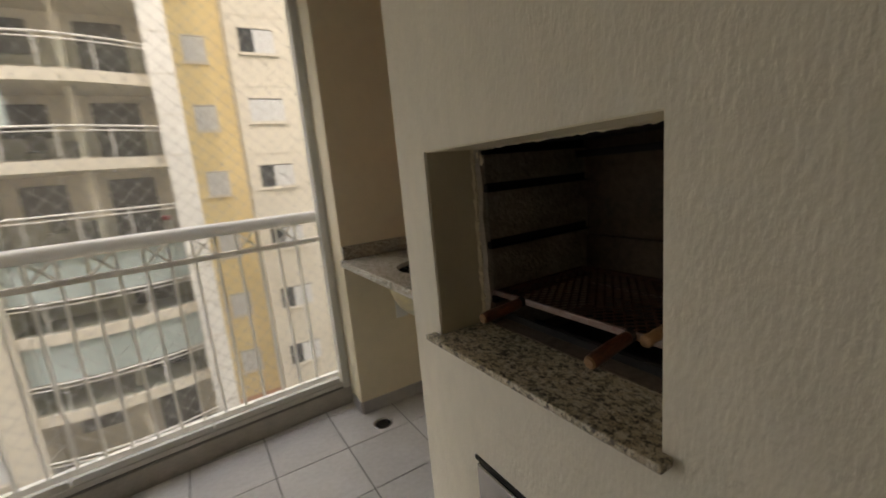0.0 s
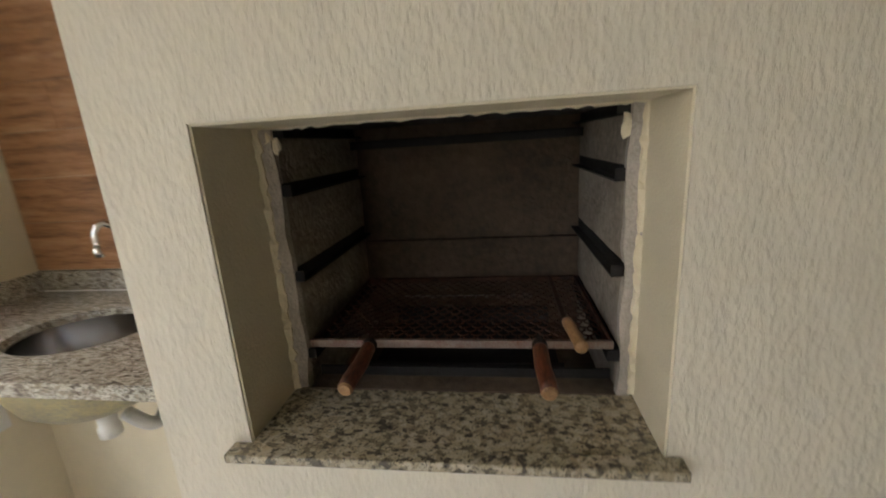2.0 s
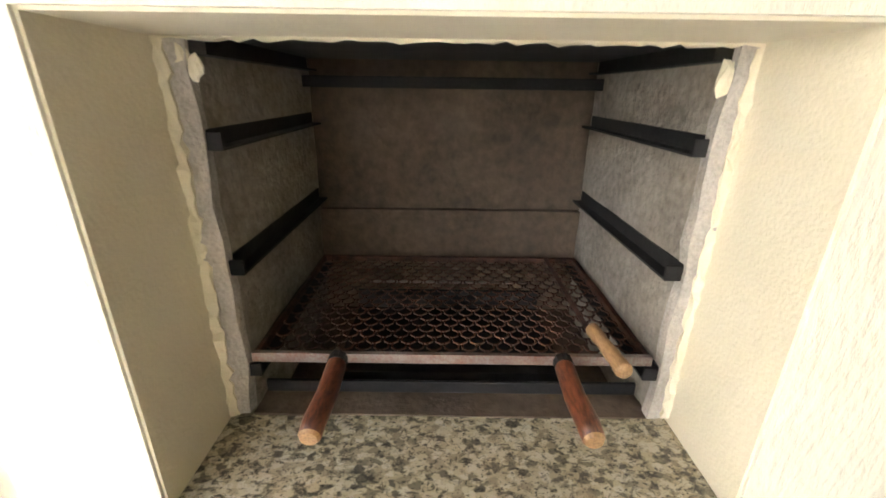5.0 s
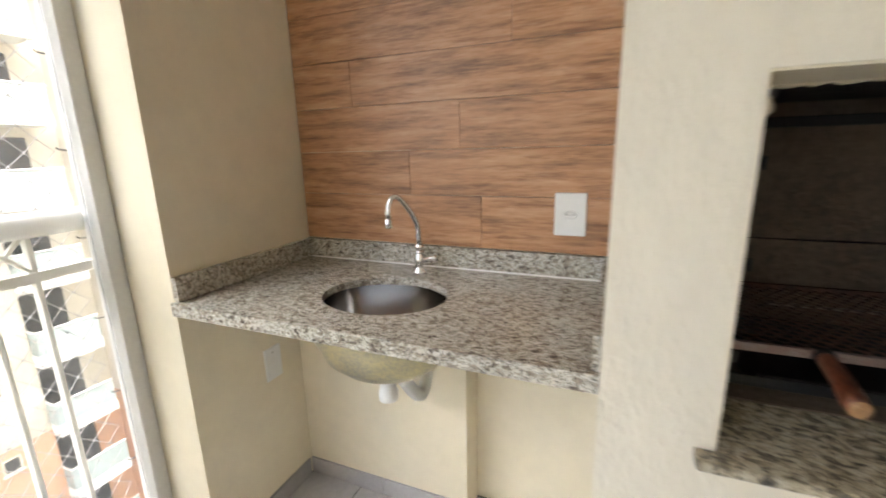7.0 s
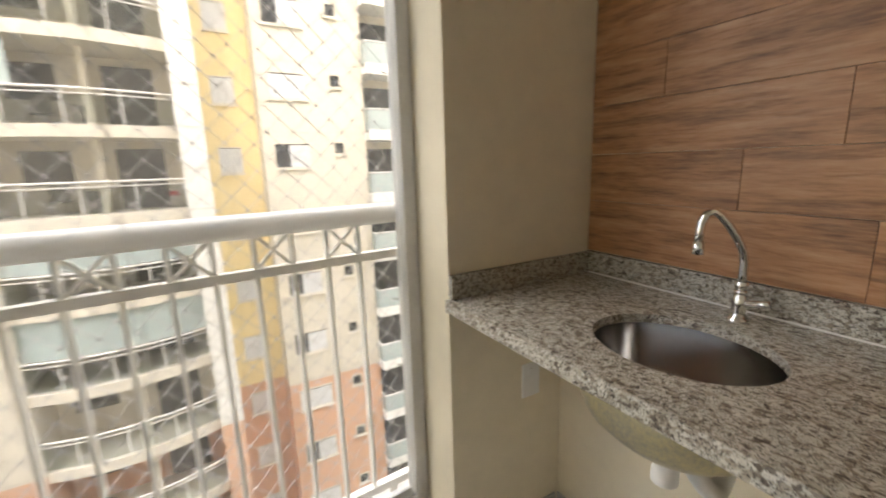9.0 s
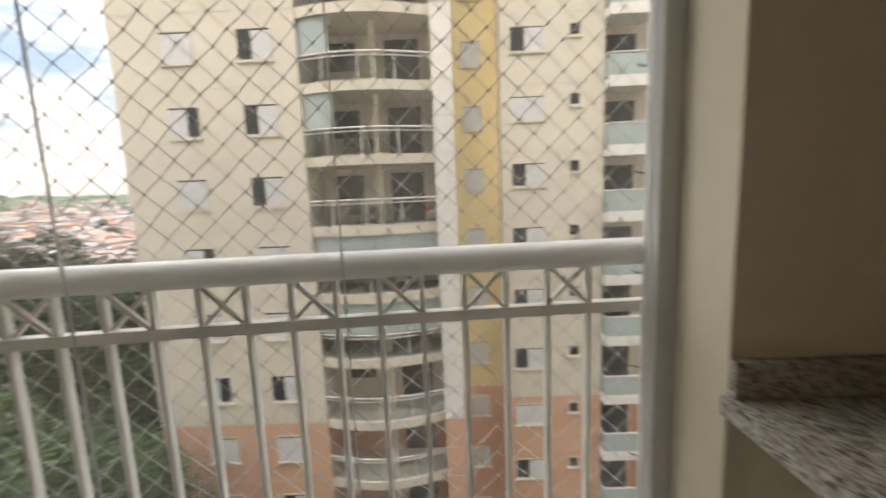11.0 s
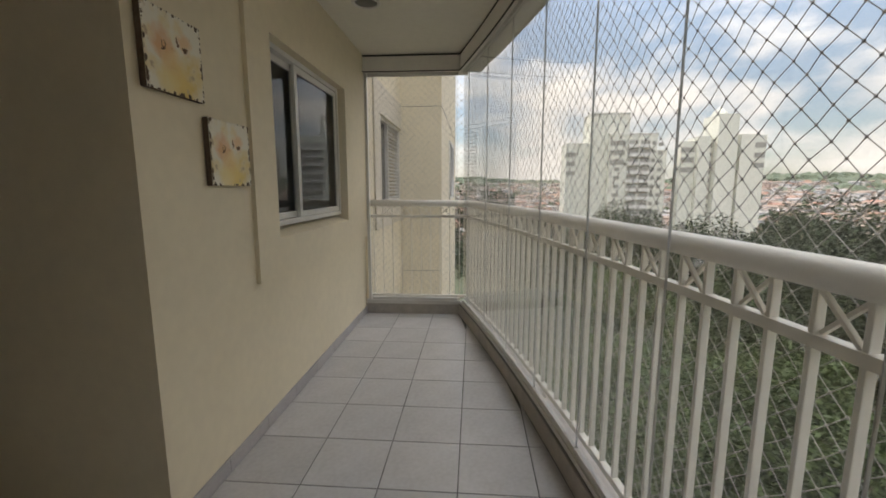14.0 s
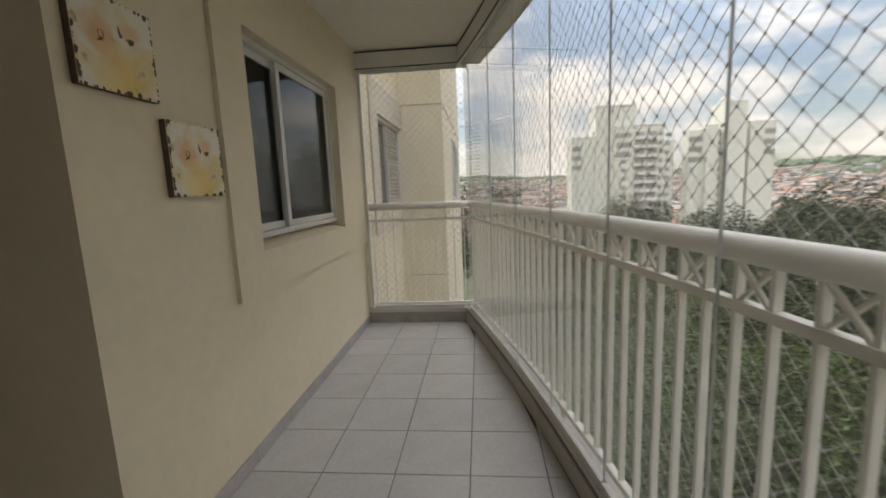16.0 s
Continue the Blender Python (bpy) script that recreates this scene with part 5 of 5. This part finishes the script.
def across():
    e = thing("apartment_building", "cream, yellow and terracotta apartment block with curved balconies", "building", (0, 0, 0))
    Z0, Z1, ZB = -20.5, K1 * FH + 2.8, -8.5
    wings = [(-12.75, -5.45, 18.3, 30, M_fcream), (-5.45, -0.30, 20.4, 30, M_fcream), (-0.30, 0.50, 18.3, 30, M_fwhite), (0.50, 2.55, 21.2, 30, M_fyellow),
             (2.55, 6.95, 20.0, 30, M_fcream), (6.95, 9.6, 20.9, 30, M_fcream), (9.6, 14.0, 20.0, 30, M_fcream)]
    for x0, x1, y0, y1, m in wings:
        part("wall", box(x0, x1, y0, y1, ZB + 0.001, Z1), m, e)
        part("base_wall", box(x0, x1, y0, y1, Z0, ZB), M_fbrick, e, "terracotta painted lower wall")
    part("roof", box(-12.9, 14.1, 18.2, 30.1, Z1, Z1 + 0.3), M_fwhite, e)
    part("corner_wall", box(-14.0, -12.75, 20.5, 30, Z0, Z1), M_fcream, e)
    jm = bpy.data.meshes.new("floor_band")
    jb = boxes((-12.76, -5.5, 18.285, 18.2999, -0.02, 0.0), (2.56, 6.94, 19.985, 19.9999, -0.02, 0.0), (-0.29, 0.49, 18.285, 18.2999, -0.02, 0.0), (-0.29, 0.49, 18.285, 18.2999, 1.38, 1.40))
    jb.to_mesh(jm)
    jb.free()
    jm.materials.append(M_band)

    def win_mesh(w, h, dark_left):
        fr = boxes((0, w, -0.03, -0.001, 0, 0.05), (0, w, -0.03, -0.001, h - 0.05, h), (0, 0.05, -0.03, -0.001, 0.05, h - 0.05), (w - 0.05, w, -0.03, -0.001, 0.05, h - 0.05), (-0.05, w + 0.05, -0.08, -0.001, -0.07, -0.002))
        m1 = bpy.data.meshes.new("window")
        fr.to_mesh(m1)
        fr.free()
        m1.materials.append(M_fcream)
        m2 = bpy.data.meshes.new("pane")
        b = box(0.05, w - 0.05, -0.008, -0.002, 0.05, h - 0.05)
        b.to_mesh(m2)
        b.free()
        m2.materials.append(M_fglass)
        m3 = bpy.data.meshes.new("shutter")
        u0, u1 = (w * 0.42, w - 0.05) if dark_left else (0.05, w * 0.6)
        bs = [(u0, u1, -0.022, -0.009, 0.06 + 0.075 * k, 0.06 + 0.075 * k + 0.062) for k in range(int((h - 0.12) / 0.075))]
        b = boxes(*bs)
        b.to_mesh(m3)
        b.free()
        m3.materials.append(M_shutter)
        m4 = bpy.data.meshes.new("shutter")
        bs = [(0.05, w - 0.05, -0.022, -0.009, 0.06 + 0.075 * k, 0.06 + 0.075 * k + 0.062) for k in range(int((h - 0.12) / 0.075))]
        b = boxes(*bs)
        b.to_mesh(m4)
        b.free()
        m4.materials.append(M_shutter)
        return m1, m2, m3, m4
    kinds = {"a": win_mesh(1.28, 1.22, False), "b": win_mesh(1.40, 1.22, True), "c": win_mesh(1.5, 1.05, True), "s": win_mesh(0.50, 0.55, True), "y": win_mesh(0.9, 1.1, False)}
    rnd = random.Random(4)

    def window(kind, x, y, z, closed):
        fr, pn, half, full = kinds[kind]
        w = new("window", fr)
        w.parent, w.location = e, (x, y, z)
        o = new("pane", pn)
        o.parent = w
        if closed is not None:
            o = new("shutter", full if closed else half)
            o.parent = w
    sl = bpy.data.meshes.new("balcony")
    bm = bmesh.new()
    prof = []
    xa, xb = -5.9, -0.32
    for k in range(17):
        t = k / 16
        x = xa + (xb - xa) * t
        prof.append((x, 18.75 - 1.0 * math.sin(math.pi * (0.15 + 0.75 * t)) + 0.25))
    lo = [bm.verts.new((x, y, -0.38)) for x, y in prof] + [bm.verts.new((xb, 20.39, -0.38)), bm.verts.new((xa, 20.39, -0.38))]
    hi = [bm.verts.new((v.co.x, v.co.y, 0.0)) for v in lo]
    n = len(lo)
    for k in range(n):
        j = (k + 1) % n
        bm.faces.new((lo[k], lo[j], hi[j], hi[k]))
    bm.faces.new(hi)
    bm.faces.new(lo[::-1])
    bmesh.ops.recalc_face_normals(bm, faces=bm.faces)
    bm.to_mesh(sl)
    bm.free()
    sl.materials.append(M_fcream)
    rm = bpy.data.meshes.new("handrail")
    bm = bmesh.new()
    add_tube(bm, [(x, y + 0.05, 1.05) for x, y in prof], 0.035, 6)
    add_tube(bm, [(x, y + 0.05, 0.90) for x, y in prof], 0.02, 5)
    for x, y in prof[::4]:
        add_rod(bm, (x, y + 0.05, 0), (x, y + 0.05, 1.05), 0.025, 6)
    bm.to_mesh(rm)
    bm.free()
    rm.materials.append(M_fwhite)
    gm = bpy.data.meshes.new("glass_front")
    bm = bmesh.new()
    q = [(bm.verts.new((x, y + 0.06, 0.06)), bm.verts.new((x, y + 0.06, 0.86))) for x, y in prof]
    for a, b in zip(q, q[1:]):
        bm.faces.new((a[0], b[0], b[1], a[1]))
    bm.to_mesh(gm)
    bm.free()
    gm.materials.append(M_tint)
    cm = bpy.data.meshes.new("glass_curtain")
    bm = bmesh.new()
    q = [(bm.verts.new((x, y + 0.10, 1.10)), bm.verts.new((x, y + 0.10, 2.40))) for x, y in prof]
    for a, b in zip(q, q[1:]):
        bm.faces.new((a[0], b[0], b[1], a[1]))
    bm.to_mesh(cm)
    bm.free()
    cm.materials.append(M_bglass)
    half = bpy.data.meshes.new("glass_curtain")
    bm = bmesh.new()
    q = [(bm.verts.new((x, y + 0.10, 1.10)), bm.verts.new((x, y + 0.10, 2.40))) for x, y in prof[:6]]
    for a, b in zip(q, q[1:]):
        bm.faces.new((a[0], b[0], b[1], a[1]))
    bm.to_mesh(half)
    bm.free()
    half.materials.append(M_bglass)
    dm = bpy.data.meshes.new("balcony_door")
    b = boxes((-2.35, -0.9, 20.34, 20.395, 0.02, 2.15), bevel=0.01)
    b.to_mesh(dm)
    b.free()
    dm.materials.append(M_bdoor)
    dw = bpy.data.meshes.new("balcony_window")
    b = boxes((-4.9, -3.6, 20.34, 20.395, 0.95, 2.1), bevel=0.01)
    b.to_mesh(dw)
    b.free()
    dw.materials.append(M_bdoor)
    pm = bpy.data.meshes.new("post")
    b = box(-2.75, -2.55, 18.9, 19.1, 0.001, 2.419)
    b.to_mesh(pm)
    b.free()
    pm.materials.append(M_fcream)
    sm = bpy.data.meshes.new("side_balcony")
    b = boxes((6.96, 8.95, 19.5, 20.89, -0.35, 0.0), (6.98, 8.93, 19.52, 19.60, 0.0, 0.10))
    b.to_mesh(sm)
    b.free()
    sm.materials.append(M_fwhite)
    sg = bpy.data.meshes.new("glass_front")
    b = boxes((6.99, 8.92, 19.53, 19.545, 0.10, 0.95), (6.975, 6.99, 19.55, 20.88, 0.10, 0.95))
    b.to_mesh(sg)
    b.free()
    sg.materials.append(M_bglass)
    sr = bpy.data.meshes.new("handrail")
    b = tube([(6.98, 20.88, 1.0), (6.98, 19.53, 1.0), (8.93, 19.53, 1.0)], 0.035, 6)
    b.to_mesh(sr)
    b.free()
    sr.materials.append(M_fwhite)
    sd = bpy.data.meshes.new("balcony_door")
    b = boxes((7.3, 8.6, 20.85, 20.895, 0.02, 2.1))
    b.to_mesh(sd)
    b.free()
    sd.materials.append(M_fglass)
    chair = bpy.data.meshes.new("balcony_furniture")
    b = boxes((-4.2, -3.7, 19.3, 19.8, 0.40, 0.45), (-4.2, -3.7, 19.75, 19.8, 0.45, 0.95), (-4.2, -4.15, 19.3, 19.35, 0.0, 0.40), (-3.75, -3.7, 19.3, 19.35, 0.0, 0.40), (-3.2, -2.9, 19.3, 19.9, 0.0, 0.72))
    b.to_mesh(chair)
    b.free()
    chair.materials.append(M_dim)
    red = bpy.data.meshes.new("cloth")
    b = boxes((-0.85, -0.55, 19.2, 19.5, 0.45, 0.62), bevel=0.04)
    b.to_mesh(red)
    b.free()
    red.materials.append(M_red)
    for k in range(K0 + 2, K1):
        z = k * FH
        o = new("floor_band", jm)
        o.parent, o.location = e, (0, 0, z)
        window("a", -10.75, 18.3, z + 0.93, rnd.random() < 0.62)
        window("b", -7.75, 18.3, z + 0.93, False if k == 0 else rnd.random() < 0.6)
        window("c", 2.95, 20.0, z + 1.30, False if k in (0, -3) else rnd.random() < 0.55)
        window("s", 5.45, 20.0, z + 1.85, None)
        window("y", 0.95, 21.2, z + 1.15, rnd.random() < 0.85)
        window("a", 10.2, 20.0, z + 0.93, rnd.random() < 0.6)
        b = new("balcony", sl)
        b.parent, b.location = e, (0, 0, z)
        for me in (rm, gm, pm, dm, dw):
            o = new(me.name.split(".")[0], me)
            o.parent = b
        if k in (-1, -2):
            o = new("glass_curtain", cm)
            o.parent = b
        elif k in (1, 2, 4):
            o = new("glass_curtain", half)
            o.parent = b
        if k in (0, 1, 3):
            o = new("balcony_furniture", chair)
            o.parent = b
        if k in (0,):
            o = new("cloth", red)
            o.parent = b
        s = new("side_balcony", sm)
        s.parent, s.location = e, (0, 0, z)
        for me in (sg, sr, sd):
            o = new(me.name.split(".")[0], me)
            o.parent = s


M_tint = glass_material("tinted_balustrade_glass", (0.62, 0.66, 0.64))
across()


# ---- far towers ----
# one dark tone for windows and bands, and for shade painted on balcony openings
M_shade = material("far_tower_glass_and_shade", (0.33, 0.32, 0.29), 0.8, var=0.2, scale=0.5)


def tower_one():
    e = thing("tower_block", "pale green tower block with stacked balconies", "building", (-150, 49, -28))
    part("wall", boxes((-9, -1, -15.3, -7.5, 0, 44.5), (-10, 0, -7.5, 5.3, 0, 54), (-9, 2, -1.5, 14.0, 0, 47.0), (-10, -3, 15.5, 19.4, 0, 42.2)), M_towerc, e)
    part("parapet", boxes((-10.2, 0.2, -7.7, 5.5, 54, 54.4), (-9.2, 2.2, -1.7, 14.2, 47.0, 47.4)), M_fwhite, e)
    me = bpy.data.meshes.new("balcony")
    b = boxes((2.0, 3.2, 4.4, 8.0, 0, 1.0), (2.0, 3.2, 8.3, 11.9, 0, 1.0))
    b.to_mesh(me)
    b.free()
    me.materials.append(M_fwhite)
    # flat dark panels on the wall paint the shade of the open balconies
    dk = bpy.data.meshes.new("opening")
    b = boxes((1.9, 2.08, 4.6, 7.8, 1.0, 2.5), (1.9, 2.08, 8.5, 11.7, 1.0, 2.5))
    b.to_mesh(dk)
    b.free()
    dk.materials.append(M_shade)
    wm = bpy.data.meshes.new("window")
    b = boxes((1.95, 2.05, 0.2, 2.0, 1.0, 2.2), (1.95, 2.05, 12.3, 13.5, 1.0, 2.2), (-3.05, -2.95, 16.5, 18.0, 1.0, 2.2))
    b.to_mesh(wm)
    b.free()
    wm.materials.append(M_shade)
    for k in range(15):
        z = 2.0 + 2.9 * k
        for m in (me, dk, wm):
            o = new(m.name.split(".")[0], m)
            o.parent, o.location = e, (0, 0, z)
    for k in range(3):
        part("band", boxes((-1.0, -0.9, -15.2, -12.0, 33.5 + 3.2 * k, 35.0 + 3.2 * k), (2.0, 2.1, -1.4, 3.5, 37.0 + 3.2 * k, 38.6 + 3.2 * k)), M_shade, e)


def tower_two():
    e = thing("tower_block", "pale green tower block with a tall stair core", "building", (-150, 86, -28))
    part("wall", boxes((-6, -2, -13.4, -8.5, 0, 45.0), (-8, 0, -8.5, -4.8, 0, 46.4), (-9, 1, -3.2, 3.2, 0, 53.5), (-8, 0, 4.9, 9.5, 0, 47.0), (-8, -2, 9.5, 14.3, 0, 47.0), (-8, -1.5, -4.8, 4.9, 0, 45.0)), M_towerc, e)
    part("core_top", lathe([(3.2, 53.5), (2.4, 55.0), (0.8, 56.2), (0.02, 57.0)], 4, (-5, 0, 0)), M_towerc, e)
    wm = bpy.data.meshes.new("window")
    b = boxes((-1.5, -1.4, -4.5, -3.5, 0.6, 2.0), (-1.5, -1.4, 3.5, 4.6, 0.6, 2.0))
    b.to_mesh(wm)
    b.free()
    wm.materials.append(M_shade)
    for k in range(15):
        o = new("window", wm)
        o.parent, o.location = e, (0, 0, 1.5 + 2.9 * k)
    for k in range(3):
        part("band", boxes((-2.0, -1.9, -13.3, -9.0, 34.5 + 3.4 * k, 36.2 + 3.4 * k), (-2.0, -1.9, 9.8, 14.2, 36.0 + 3.4 * k, 37.7 + 3.4 * k)), M_shade, e)


tower_one()
tower_two()

# ---- pieces of floor and walls ----
TP, J = 0.345, 0.0025


def tile_floor():
    shared = {}
    xs = [-1.55 + TP * k for k in range(-9, 10)]
    ys = [1.61 + TP * k for k in range(-6, 4)]
    for x in xs:
        for y in ys:
            x0, x1, y0, y1 = max(x, -4.078), min(x + TP, 1.25), y, y + TP
            if x1 - x0 < 0.03 or (y < 0.2 and x1 < -1.24) or (y < 1.09 and x0 > 0.54):
                continue
            if x < -1.25:
                y0 = max(y0, WALL_Y + 0.002)
            if x1 > 0.55 and y0 < 1.103:
                if y1 > 1.2:
                    y0 = 1.103
                else:
                    x1 = min(x1, 0.548)
            e0, e1 = edge_y(x0) - 0.002, edge_y(x1) - 0.002
            if x0 > 0.60:
                e0 = e1 = 2.188
            if y0 > min(e0, e1) - 0.02 or y1 - y0 < 0.03:
                if y0 > max(e0, e1) - 0.02:
                    continue
            a, b = min(y1, e0), min(y1, e1)
            key = (round(x1 - x0, 3), round(a - y0, 3), round(b - y0, 3))
            if key not in shared:
                w, ha, hb = x1 - x0, max(a - y0, 0.004), max(b - y0, 0.004)
                bm = bmesh.new()
                c = 0.0015
                lo = [(J, J), (w - J, J), (w - J, max(hb - J, J + .001)), (J, max(ha - J, J + .001))]
                v0 = [bm.verts.new((p, q, -0.004)) for p, q in lo]
                v1 = [bm.verts.new((p, q, -0.001)) for p, q in lo]
                cx, cy = w / 2, (ha + hb) / 4
                v2 = [bm.verts.new((p + math.copysign(c, cx - p), q + math.copysign(c, cy - q), 0.0)) for p, q in lo]
                for k in range(4):
                    j = (k + 1) % 4
                    bm.faces.new((v0[k], v0[j], v1[j], v1[k]))
                    bm.faces.new((v1[k], v1[j], v2[j], v2[k]))
                bm.faces.new(v2)
                me = bpy.data.meshes.new("tile")
                bm.to_mesh(me)
                bm.free()
                me.materials.append(M_tile)
                shared[key] = me
            o = new("tile", shared[key])
            o.parent, o.location = slab, (x0, y0, 0)


tile_floor()


def skirting(parent, along, x0, x1, fixed, face):
    """Tiles of a skirting along x or y."""
    L = x1 - x0
    n = max(1, round(L / TP))
    w = L / n
    me = bpy.data.meshes.new("skirting_tile")
    b = box(0.001, w - 0.001, 0.0004, 0.009, 0.0005, 0.072, 0.0015)
    b.to_mesh(me)
    b.free()
    me.materials.append(M_skirt)
    for k in range(n):
        o = new("skirting_tile", me)
        o.parent = parent
        if along == "x":
            o.matrix_local = pose(x0 + k * w, fixed, 0, 0, 0, 0) if face > 0 else pose(x0 + (k + 1) * w, fixed, 0, 0, 0, 180)
        else:
            o.matrix_local = pose(fixed, x0 + (k + 1) * w, 0, 0, 0, -90) if face > 0 else pose(fixed, x0 + k * w, 0, 0, 0, 90)


skirting(wall_s, "x", -4.078, -1.25, WALL_Y, 1)
skirting(chase, "y", 1.51, 2.185, 1.135, -1)
skirting(column, "x", 0.69, 1.12, 2.19, -1)
skirting(column, "y", 2.19, 2.33, 0.69, -1)


def planks():
    PH, G = 0.1475, 0.0006
    rnd = random.Random(5)
    joints = [1.30, 1.74, 1.56, 1.95, 1.40, 1.78, 1.25, 1.62, 2.0, 1.5, 1.8]
    z = 0.9735
    tops = [1.142] + [1.142 + PH * k for k in range(1, 10)]
    for row, zt in enumerate(tops):
        zt = min(zt, CEIL - 0.002)
        j = joints[row % len(joints)]
        cuts = [1.1035, j, 2.1885]
        if row == 0:
            cuts = [1.1035, 1.49, 2.1885]
        for a, b in zip(cuts, cuts[1:]):
            bm = box(0, 0.0078, a + G - (a + b) / 2, b - G - (a + b) / 2, G, zt - z - G, 0.0007)
            me = bpy.data.meshes.new("plank")
            bm.to_mesh(me)
            bm.free()
            me.materials.append(M_plank)
            o = new("plank", me)
            o.parent, o.location = niche, (1.2468, (a + b) / 2, z)
        z = zt
        if z > CEIL - 0.01:
            break


planks()
